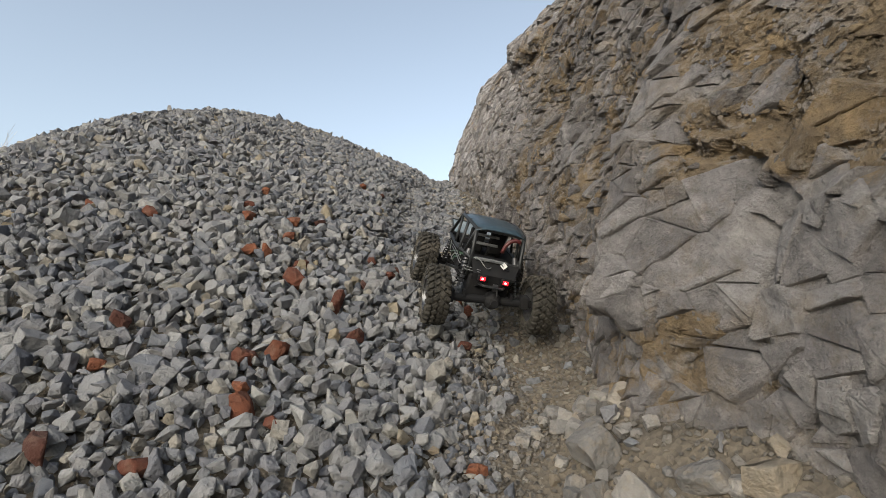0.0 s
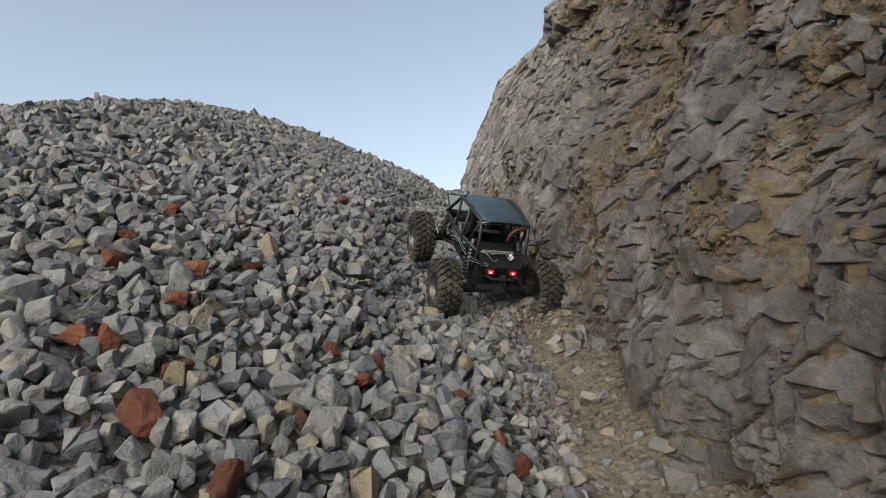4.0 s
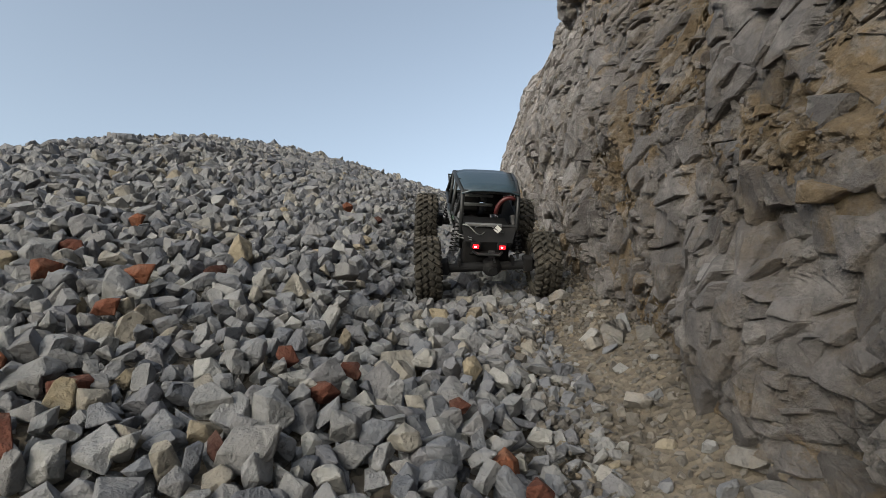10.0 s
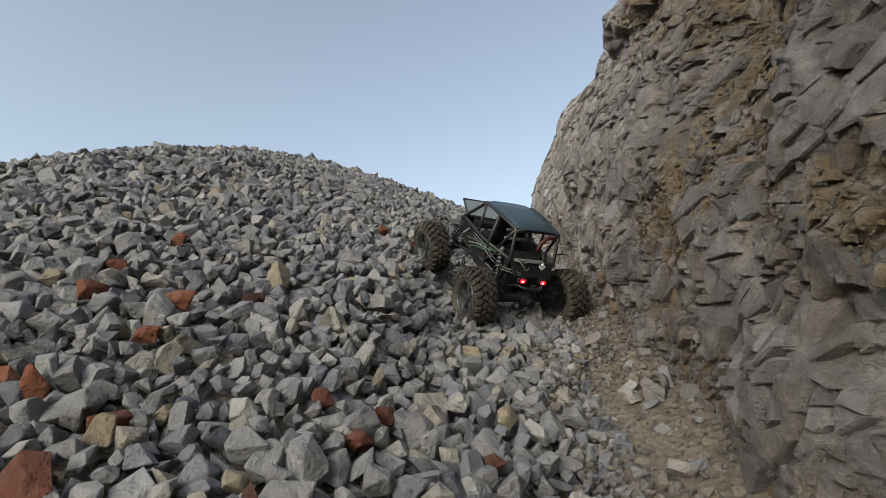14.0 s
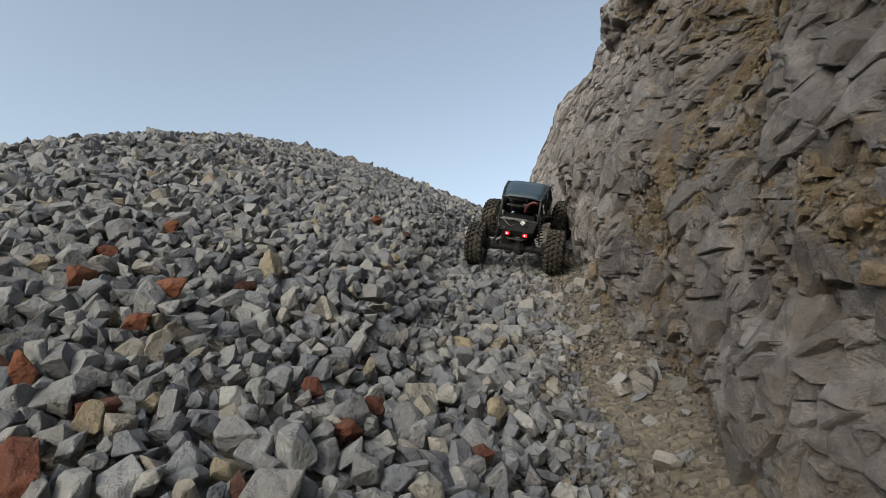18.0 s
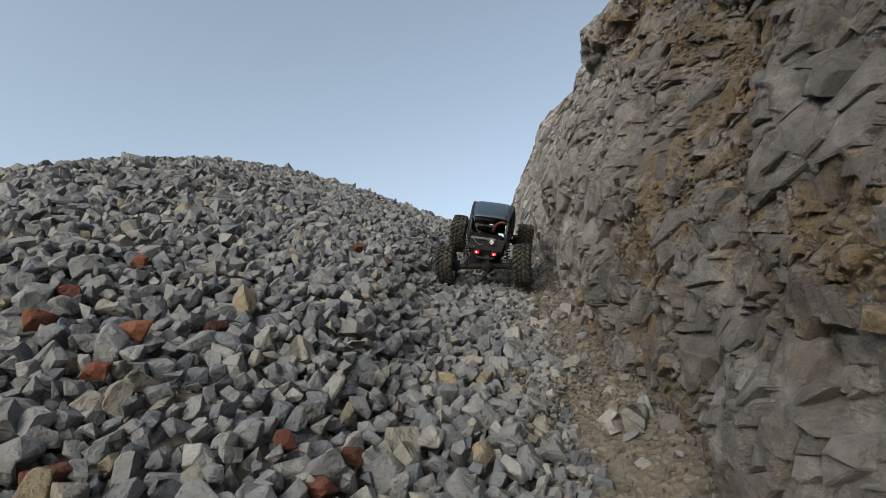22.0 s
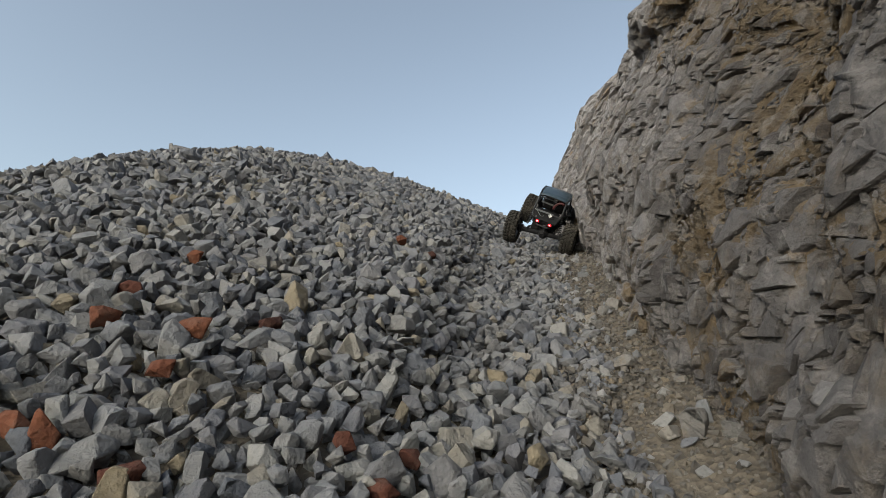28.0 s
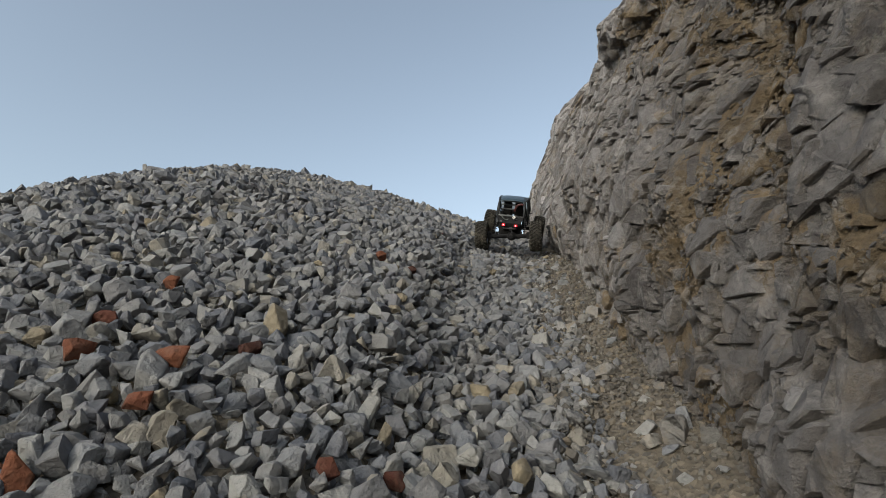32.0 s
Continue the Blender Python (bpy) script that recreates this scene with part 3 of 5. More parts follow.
def scatter(rng, box, gap, tries):
    """Places at least gap(x, y) apart, by darts on a grid."""
    x0, x1, y0, y1 = box
    cell, taken, out = 0.05, {}, []
    xs, ys = rng.uniform(x0, x1, tries), rng.uniform(y0, y1, tries)
    gs = gap(xs, ys)
    for x, y, g in zip(xs.tolist(), ys.tolist(), gs.tolist()):
        if g <= 0:
            continue
        i, j = int(x // cell), int(y // cell)
        k = int(g // cell) + 1
        if all((x - a) ** 2 + (y - b) ** 2 > g * g for p in range(i - k, i + k + 1) for q in range(j - k, j + k + 1) for a, b in taken.get((p, q), ())):
            taken.setdefault((i, j), []).append((x, y))
            out.append((x, y, g))
    return np.array(out)


def one_mesh(name, verts, faces, mat):
    me = bpy.data.meshes.new(name)
    me.from_pydata(verts.tolist(), [], faces)
    me.materials.append(mat)
    return me


def joined(name, shapes, places, sizes, rots, mat, rng, values=None):
    """Many stones in one mesh of triangles."""
    which = rng.integers(0, len(shapes), len(places))
    verts, tris, at, owner = [], [], 0, []
    for k, (v, f) in enumerate(shapes):
        pick = np.flatnonzero(which == k)
        if not len(pick):
            continue
        t = np.array([(q[0], q[i], q[i + 1]) for q in f for i in range(1, len(q) - 1)])
        w = np.einsum("nij,vj->nvi", rots[pick] * sizes[pick, None, None], v) + places[pick][:, None]
        verts.append(w.reshape(-1, 3))
        owner.append(np.repeat(pick, len(v)))
        tris.append((t[None] + at + len(v) * np.arange(len(pick))[:, None, None]).reshape(-1, 3))
        at += len(pick) * len(v)
    verts, tris = np.concatenate(verts), np.concatenate(tris)
    me = bpy.data.meshes.new(name)
    me.vertices.add(len(verts))
    me.vertices.foreach_set("co", verts.ravel())
    me.loops.add(tris.size)
    me.loops.foreach_set("vertex_index", tris.ravel())
    me.polygons.add(len(tris))
    me.polygons.foreach_set("loop_start", np.arange(0, tris.size, 3))
    me.polygons.foreach_set("use_smooth", [False] * len(tris))
    me.materials.append(mat)
    me.update(calc_edges=True)
    me.validate()
    for attr, each in (values or {}).items():
        me.attributes.new(attr, "FLOAT", "POINT").data.foreach_set("value", each[np.concatenate(owner)].astype(np.float32))
    return new(name, me)


def stone_edge(y):
    """How far the coarse stones reach towards the cliff, x for y."""
    return np.interp(y, (-0.2, 0.5, 0.9, 1.1, 1.3, 1.5, 1.7, 1.9, 2.2, 2.6, 3.2, 5.0), (0.02, 0.06, 0.10, 0.14, 0.18, 0.185, 0.17, 0.165, 0.16, 0.15, 0.17, 0.1))


def stone_gap(x, y):
    """Spacing of the big stones: none on the track, small beside it."""
    edge = stone_edge(y) + 0.06 * (octaves(x * 7, y * 7, 8) - 0.5) - x
    g = 0.0142 + 0.0065 * octaves(x * 9, y * 9, 3) + 0.019 * (hashed(x * 91.7, y * 57.3, 2) ** 2.4)
    g = g * np.clip(0.62 + 4.5 * edge, 0.62, 1)
    rim = 0.3 * octaves(x * 2.3, y * 2.3, 14)
    return np.where((edge > 0) & (y > rim - 0.15) & (x > rim - 3.25), g, 0)


def build_stones():
    rng = np.random.default_rng(4)
    heap = tagged(new("stone_heap"), "large heap of angular grey crushed limestone", "stone heap")
    spots = np.concatenate([scatter(rng, (-3.3, 0.4, -0.2, 3.1), stone_gap, 230000), scatter(rng, (-3.3, 0.3, 3.1, 5.2), stone_gap, 70000)])
    for x, y, long, wide, *_ in BRICKS_NEAR + BRICKS_FAR:
        spots = spots[np.hypot(spots[:, 0] - x, spots[:, 1] - y) > 0.2 * long + 0.2 * spots[:, 2]]
    n = len(spots)
    sizes = spots[:, 2] * rng.uniform(1.5, 2.1, n)
    rots = turns(rng, n, 0.4)
    close = (np.abs(spots[:, 0] + 0.35) < 0.85) & (spots[:, 1] < 2.1) | (spots[:, 0] > -0.75) & (spots[:, 1] < 3.5)
    rots[~close] = turns(rng, int((~close).sum()))
    lane = (spots[:, 0] > -0.3) & (spots[:, 1] < 3.8)
    z = ground(spots[:, 0], spots[:, 1]) + sizes * np.where(close | lane, rng.uniform(-0.30, 0.14, n), rng.uniform(-0.42, 0.34, n))
    places = np.stack([spots[:, 0], spots[:, 1], z], -1)
    near = (np.abs(places[:, 0] + 0.2) < 0.42) & (places[:, 1] > 1.1) & (places[:, 1] < 1.75)
    chosen = rng.permutation(np.flatnonzero(near))[:300]
    far = np.flatnonzero(~close)
    rest = np.setdiff1d(np.flatnonzero(close), chosen)
    for name, pick, shapes, label in (("stone_layer", rest, SHAPES, "angular grey limestone stones"), ("distant_stone_layer", far, CHIPS, "angular grey limestone stones up the slope")):
        ob = joined(name, shapes, places[pick], sizes[pick], rots[pick], LIMESTONE, rng)
        ob.parent = heap
        tagged(ob, label, kind="stuff")
    # stones strewn over the track, fewer towards the cliff
    def strewn_gap(x, y):
        out = (x - stone_edge(y) + 0.03) / np.maximum(foot(y) - stone_edge(y), 0.05)
        return np.where((out > 0) & (out < 1), 0.020 + 0.03 * out + 0.012 * hashed(x * 45, y * 39, 7), 0)

    strewn = scatter(rng, (-0.05, 0.6, 0.4, 3.6), strewn_gap, 5000)
    k = len(strewn)
    size = rng.uniform(0.012, 0.03, k) * (1 + 0.5 * (rng.random(k) > 0.9))
    p = np.stack([strewn[:, 0], strewn[:, 1], ground(strewn[:, 0], strewn[:, 1]) + 0.15 * size], -1)
    ob = joined("strewn_stone_layer", SHAPES, p, size, turns(rng, k, 0.4), LIMESTONE, rng)
    ob.parent = heap
    tagged(ob, "loose grey stones strewn on the gravel track", kind="stuff")
    # a second, lower layer fills the gaps
    low = np.concatenate([scatter(rng, (-1.2, 0.3, 0.2, 2.1), lambda x, y: stone_gap(x, y) * 0.72, 42000), scatter(rng, (-2.4, 0.3, 2.1, 4.2), lambda x, y: stone_gap(x, y) * 1.15, 26000)])
    p = np.stack([low[:, 0], low[:, 1], ground(low[:, 0], low[:, 1]) - 0.024], -1)
    ob = joined("lower_stone_layer", CHIPS, p, low[:, 2] * 1.7, turns(rng, len(low)), LIMESTONE, rng)
    ob.parent = heap
    tagged(ob, "smaller grey stones wedged between", kind="stuff")
    meshes = [one_mesh("stone", v, f, LIMESTONE) for v, f in SHAPES]
    for k in chosen:
        ob = new("stone", meshes[rng.integers(len(meshes))])
        m = Matrix(rots[k].tolist()).to_4x4()
        ob.matrix_basis = Matrix.Translation(places[k]) @ m @ Matrix.Scale(sizes[k], 4)
        ob.parent = heap


# x, y, length, width, height of the brick fragments
BRICKS_NEAR = [(-0.617, 1.068, 0.045, 0.035, 0.05), (-0.369, 1.045, 0.07, 0.045, 0.045), (-0.301, 1.071, 0.065, 0.045, 0.05), (-0.163, 1.154, 0.045, 0.035, 0.045), (0.078, 1.243, 0.04, 0.03, 0.022), (-0.339, 0.970, 0.035, 0.03, 0.03),
               (-0.320, 0.925, 0.045, 0.04, 0.075), (-0.262, 0.911, 0.04, 0.03, 0.025), (-0.562, 0.823, 0.05, 0.045, 0.07), (-0.431, 0.821, 0.07, 0.04, 0.035), (-0.595, 0.967, 0.04, 0.03, 0.03), (0.078, 0.882, 0.045, 0.035, 0.035),
               (-0.228, 1.258, 0.04, 0.032, 0.075), (0.068, 1.449, 0.03, 0.026, 0.04), (0.095, 1.42, 0.034, 0.028, 0.046), (-0.177, 1.36, 0.02, 0.02, 0.04), (-0.339, 1.325, 0.065, 0.05, 0.06), (-0.357, 1.395, 0.055, 0.035, 0.032)]
BRICKS_FAR = [(-0.447, 1.40, 0.034, 0.03, 0.065), (-0.490, 1.405, 0.055, 0.035, 0.035), (-0.423, 1.526, 0.045, 0.03, 0.026), (-0.128, 1.485, 0.05, 0.03, 0.03), (-0.116, 1.557, 0.035, 0.025, 0.03), (-0.178, 1.512, 0.034, 0.028, 0.03),
              (-0.436, 1.613, 0.062, 0.045, 0.05), (-0.371, 1.685, 0.045, 0.03, 0.035), (-0.563, 1.578, 0.052, 0.04, 0.04), (-0.594, 1.655, 0.045, 0.03, 0.03), (-0.589, 1.795, 0.04, 0.03, 0.032), (-0.322, 2.275, 0.045, 0.035, 0.035),
              (-0.236, 2.276, 0.03, 0.025, 0.025), (0.02, 1.536, 0.03, 0.02, 0.022), (-0.79, 1.465, 0.055, 0.04, 0.04), (-0.96, 1.45, 0.045, 0.035, 0.04)]


def build_bricks():
    rng = np.random.default_rng(31)
    meshes = [one_mesh("brick_fragment", v / np.ptp(v, axis=0), f, BRICK) for v, f in [shard(740 + k, 11 + k % 4, 0.02) for k in range(8)]]
    for k, (x, y, long, wide, high) in enumerate(BRICKS_NEAR + BRICKS_FAR):
        ob = new("brick_fragment", meshes[k % len(meshes)])
        ob.matrix_basis = Matrix.Translation((x, y, float(ground(x, y)) + 0.004)) @ Euler((rng.normal(0.3, 0.2), rng.normal(0, 0.25), rng.normal(0, 0.5))).to_matrix().to_4x4() @ Matrix.Diagonal((0.86 * long, 0.86 * wide, 0.86 * high, 1))
        tagged(ob, "broken red clay brick fragment lying among grey stones", "brick fragment", "brick fragments on the heap")


def build_rocks():
    """Fallen rocks along the foot of the cliff."""
    rng = np.random.default_rng(41)
    meshes = [one_mesh("fallen_rock", v, f, BLOCK) for v, f in [stone_shape(800 + k, 6 + k % 4, 0.03) for k in range(8)]]
    spots = [(0.265, 0.86, 0.07, 1.5), (0.30, 0.775, 0.07, 0.9), (0.375, 0.735, 0.06, 1.0), (0.43, 0.685, 0.06, 0.9), (0.33, 0.93, 0.05, 1.0), (0.252, 1.755, 0.05, 1.0), (0.235, 1.60, 0.05, 0.45), (0.20, 1.98, 0.04, 0.8), (0.30, 1.45, 0.045, 0.6)]
    for k in range(96):
        y = rng.uniform(0.45, 1.05) if k < 84 else rng.uniform(1.2, 2.3)
        spots.append((float(foot(y)) - 0.015 - (0.17 if k < 84 else 0.1) * rng.random(), y, rng.uniform(0.018, 0.042), rng.uniform(0.6, 1.1)))
    for k, (x, y, size, tall) in enumerate(spots):
        ob = new("fallen_rock", meshes[k % len(meshes)])
        ob.matrix_basis = Matrix.Translation((x, y, float(ground(x, y)) + size * 0.2 * tall)) @ Euler((rng.normal(0, 0.25), rng.normal(0, 0.25), rng.uniform(0, 6.28))).to_matrix().to_4x4() @ Matrix.Diagonal((size, size, size * 1.3 * tall, 1))
        tagged(ob, "angular grey limestone rock fallen at the cliff foot", "rock", "fallen rocks by the cliff")


def build_trees():
    """Bare trees on the quarry's edge, far behind the heap."""
    # distance haze is put into the bark as a pale colour
    bark = plain("hazed_bark", (0.5, 0.485, 0.47), 0.9, 0, 0.2, 0.2, 2.0)
    for n, (x, y, top) in enumerate(((-19.3, 23.2, 9.0), (-23.2, 19.8, 9.8), (-25.5, 17.0, 9.2))):
        rng = random.Random(60 + n)
        tree = tagged(new("bare_tree"), "leafless tree on the far quarry edge, coloured pale for haze", "tree", "bare trees on the skyline")
        tree.location = (x, y, -1.35)
        tall = top + 1.35
        trunk, crown = bmesh.new(), bmesh.new()

        def limb(bm, a, way, length, r, depth):
            b = a + way * length
            q = way.to_track_quat("Z", "Y").to_matrix().to_4x4()
            bmesh.ops.create_cone(bm, segments=6 if depth < 2 else 4, radius1=r, radius2=r * 0.6, depth=length, matrix=Matrix.Translation((a + b) / 2) @ q)
            if depth < 5:
                for _ in range(3 if depth else 6):
                    w = (way + Vector((rng.gauss(0, 0.5), rng.gauss(0, 0.5), rng.gauss(0.15, 0.3)))).normalized()
                    limb(crown, a + way * length * rng.uniform(0.55, 1.0), w, length * rng.uniform(0.5, 0.72), r * 0.55, depth + 1)

        limb(trunk, Vector((0, 0, 0)), Vector((0, 0, 1)), tall * 0.47, 0.13, 0)
        part("trunk", trunk, bark, tree)
        part("crown", crown, bark, tree, "fine bare twigs")


def build_gravel():
    rng = np.random.default_rng(8)

    def gap(x, y):
        inside = (x < foot(y) + 0.03) & (x > stone_edge(y) - 0.04 - 0.08 * octaves(x * 5, y * 5, 12))
        bank = np.clip((1.15 - y) / 0.2, 0, 1) * np.clip((x - foot(y) + 0.2) / 0.08, 0, 1)
        return np.where(inside, 0.0058 + (0.008 + 0.014 * bank) * hashed(x * 33, y * 71, 5) ** 2.2, 0)

    spots = scatter(rng, (-0.1, 0.9, 0.3, 3.4), gap, 90000)
    n = len(spots)
    sizes = spots[:, 2] * rng.uniform(0.9, 1.7, n)
    p = np.stack([spots[:, 0], spots[:, 1], ground(spots[:, 0], spots[:, 1]) + sizes * 0.12], -1)
    ob = joined("gravel", PEBBLES + CHIPS, p, sizes, turns(rng, n, 0.5), GRAVEL, rng)
    tagged(ob, "tan and grey fine gravel along the cliff foot", "gravel", kind="stuff")


# ---- the crawler ----
def plain(name, color, rough, metal=0.0, spec=0.4, grain=0.15, scale=120.0):
    m, nt, b = material(name, rough, spec)
    b.inputs["Metallic"].default_value = metal
    g = nt.nodes.new("ShaderNodeTexCoord").outputs["Object"]
    n = noise_tex(nt, scale, 5, 0.65, g)
    lo, hi = 1 - grain * 2, 1 + grain * 2
    c = mix(nt, 1.0, color, ramp(nt, n, [(0.3, (lo, lo, lo)), (0.7, (hi, hi, hi))]), "MULTIPLY")
    dust = ramp(nt, noise_tex(nt, scale * 0.3, 5, 0.7, g), [(0.5, (0, 0, 0)), (0.8, (1, 1, 1))])
    c = mix(nt, maths(nt, "MULTIPLY", dust, grain), c, (0.28, 0.24, 0.19))
    nt.links.new(c, b.inputs["Base Color"])
    r = maths(nt, "ADD", rough - 0.08, maths(nt, "MULTIPLY", n, 0.2))
    nt.links.new(r, b.inputs["Roughness"])
    bump(nt, b, n, 0.2, 0.0006)
    return m


def glow(name, color, strength):
    m, nt, b = material(name, 0.3, 0.5)
    b.inputs["Base Color"].default_value = (*color, 1)
    b.inputs["Emission Color"].default_value = (*color, 1)
    b.inputs["Emission Strength"].default_value = strength
    return m


RUBBER = plain("dusty_rubber", (0.032, 0.029, 0.024), 0.85, 0, 0.25, 0.3, 60.0)
BLACK = plain("black_plastic", (0.012, 0.012, 0.013), 0.75, 0, 0.16, 0.04)
ROOFING = plain("roof_sheet", (0.028, 0.048, 0.064), 0.32, 0, 0.5, 0.1)
TUBE = plain("cage_tube", (0.014, 0.015, 0.016), 0.45, 0, 0.4, 0.06)
STEEL = plain("dark_steel", (0.09, 0.09, 0.095), 0.45, 0.8, 0.5, 0.15)
RIM = plain("beadlock_rim", (0.2, 0.2, 0.205), 0.35, 0.9, 0.5, 0.2)
RED = plain("red_hose", (0.06, 0.008, 0.008), 0.45, 0, 0.5, 0.12)
GREEN = plain("green_stripe", (0.035, 0.09, 0.05), 0.45, 0, 0.5, 0.15)
PALE = plain("pale_stripe", (0.2, 0.215, 0.2), 0.45, 0, 0.5, 0.15)
SILVER = plain("grey_trim", (0.12, 0.123, 0.126), 0.6, 0.0, 0.5, 0.15)
WHITE = plain("white_tag", (0.75, 0.75, 0.72), 0.6, 0, 0.4, 0.08)
# the visor's pale blue-grey base colour includes the sky it mirrors
VISOR = plain("sky_paled_visor", (0.17, 0.2, 0.22), 0.22, 0, 0.6, 0.05)
LAMP = glow("tail_lamp_red", (1.0, 0.01, 0.02), 1.1)
CORE = glow("tail_lamp_core", (1.0, 0.25, 0.28), 7.0)


def part(name, bm, mat, parent, label=""):
    me = bpy.data.meshes.new(name)
    bm.to_mesh(me)
    bm.free()
    me.materials.append(mat)
    ob = new(name, me)
    ob.parent = parent
    return tagged(ob, label) if label else ob


def rod(bm, a, b, r, sides=8):
    a, b = Vector(a), Vector(b)
    q = (b - a).to_track_quat("Z", "Y").to_matrix().to_4x4()
    m = Matrix.Translation((a + b) / 2) @ q
    bmesh.ops.create_cone(bm, cap_ends=True, segments=sides, radius1=r, radius2=r, depth=(b - a).length, matrix=m)


def pipe(bm, points, r, sides=8):
    for a, b in zip(points, points[1:]):
        rod(bm, a, b, r, sides)
    for p in points[1:-1]:
        bmesh.ops.create_icosphere(bm, subdivisions=1, radius=r * 1.02, matrix=Matrix.Translation(p))


def tube(bm, points, r, sides=8):
    """One bent tube through points, its rings joined at the bends."""
    p = [Vector(q) for q in points]
    rings = []
    for k, c in enumerate(p):
        a = (c - p[k - 1]).normalized() if k else (p[1] - c).normalized()
        b = (p[k + 1] - c).normalized() if k < len(p) - 1 else a
        q = (a + b).normalized().to_track_quat("Z", "X")
        rings.append([bm.verts.new(c + q @ Vector((r * math.cos(w * 2 * math.pi / sides), r * math.sin(w * 2 * math.pi / sides), 0))) for w in range(sides)])
    for a, b in zip(rings, rings[1:]):
        turn = min(range(sides), key=lambda n: sum((a[w].co - b[(w + n) % sides].co).length for w in range(sides)))
        for w in range(sides):
            bm.faces.new((a[w], a[(w + 1) % sides], b[(w + 1 + turn) % sides], b[(w + turn) % sides])).smooth = True
    bm.faces.new(rings[0][::-1])
    bm.faces.new(rings[-1])
    bmesh.ops.recalc_face_normals(bm, faces=bm.faces)


def box(bm, c, s, turn=None, bevel=0.0):
    m = Matrix.Translation(c) @ (turn or Matrix()) @ Matrix.Diagonal((*s, 1))
    made = bmesh.ops.create_cube(bm, size=1, matrix=m)["verts"]
    if bevel:
        edges = {e for v in made for e in v.link_edges}
        bmesh.ops.bevel(bm, geom=list(edges), offset=bevel, segments=2, affect="EDGES", profile=0.5)


def sheet(bm, corners, thick):
    """A flat panel through its corners, thickened inwards."""
    f = bm.faces.new([bm.verts.new(c) for c in corners])
    f.normal_update()
    n = f.normal.copy()
    out = bmesh.ops.extrude_face_region(bm, geom=[f])
    bmesh.ops.translate(bm, vec=n * -thick, verts=[g for g in out["geom"] if isinstance(g, bmesh.types.BMVert)])


def lathe(bm, profile, sides):
    """Turn a closed profile of (x, radius) round the x axis."""
    rings = []
    for k in range(sides):
        a = 2 * math.pi * k / sides
        rings.append([bm.verts.new((x, r * math.cos(a), r * math.sin(a))) for x, r in profile])
    for k in range(sides):
        p, q = rings[k], rings[(k + 1) % sides]
        for i in range(len(profile)):
            j = (i + 1) % len(profile)
            bm.faces.new((p[i], p[j], q[j], q[i]))


R_WHEEL, TRACK, REACH = 0.068, 0.1205, (-0.144, 0.131)
AXLE_Z = (0.062, 0.067)


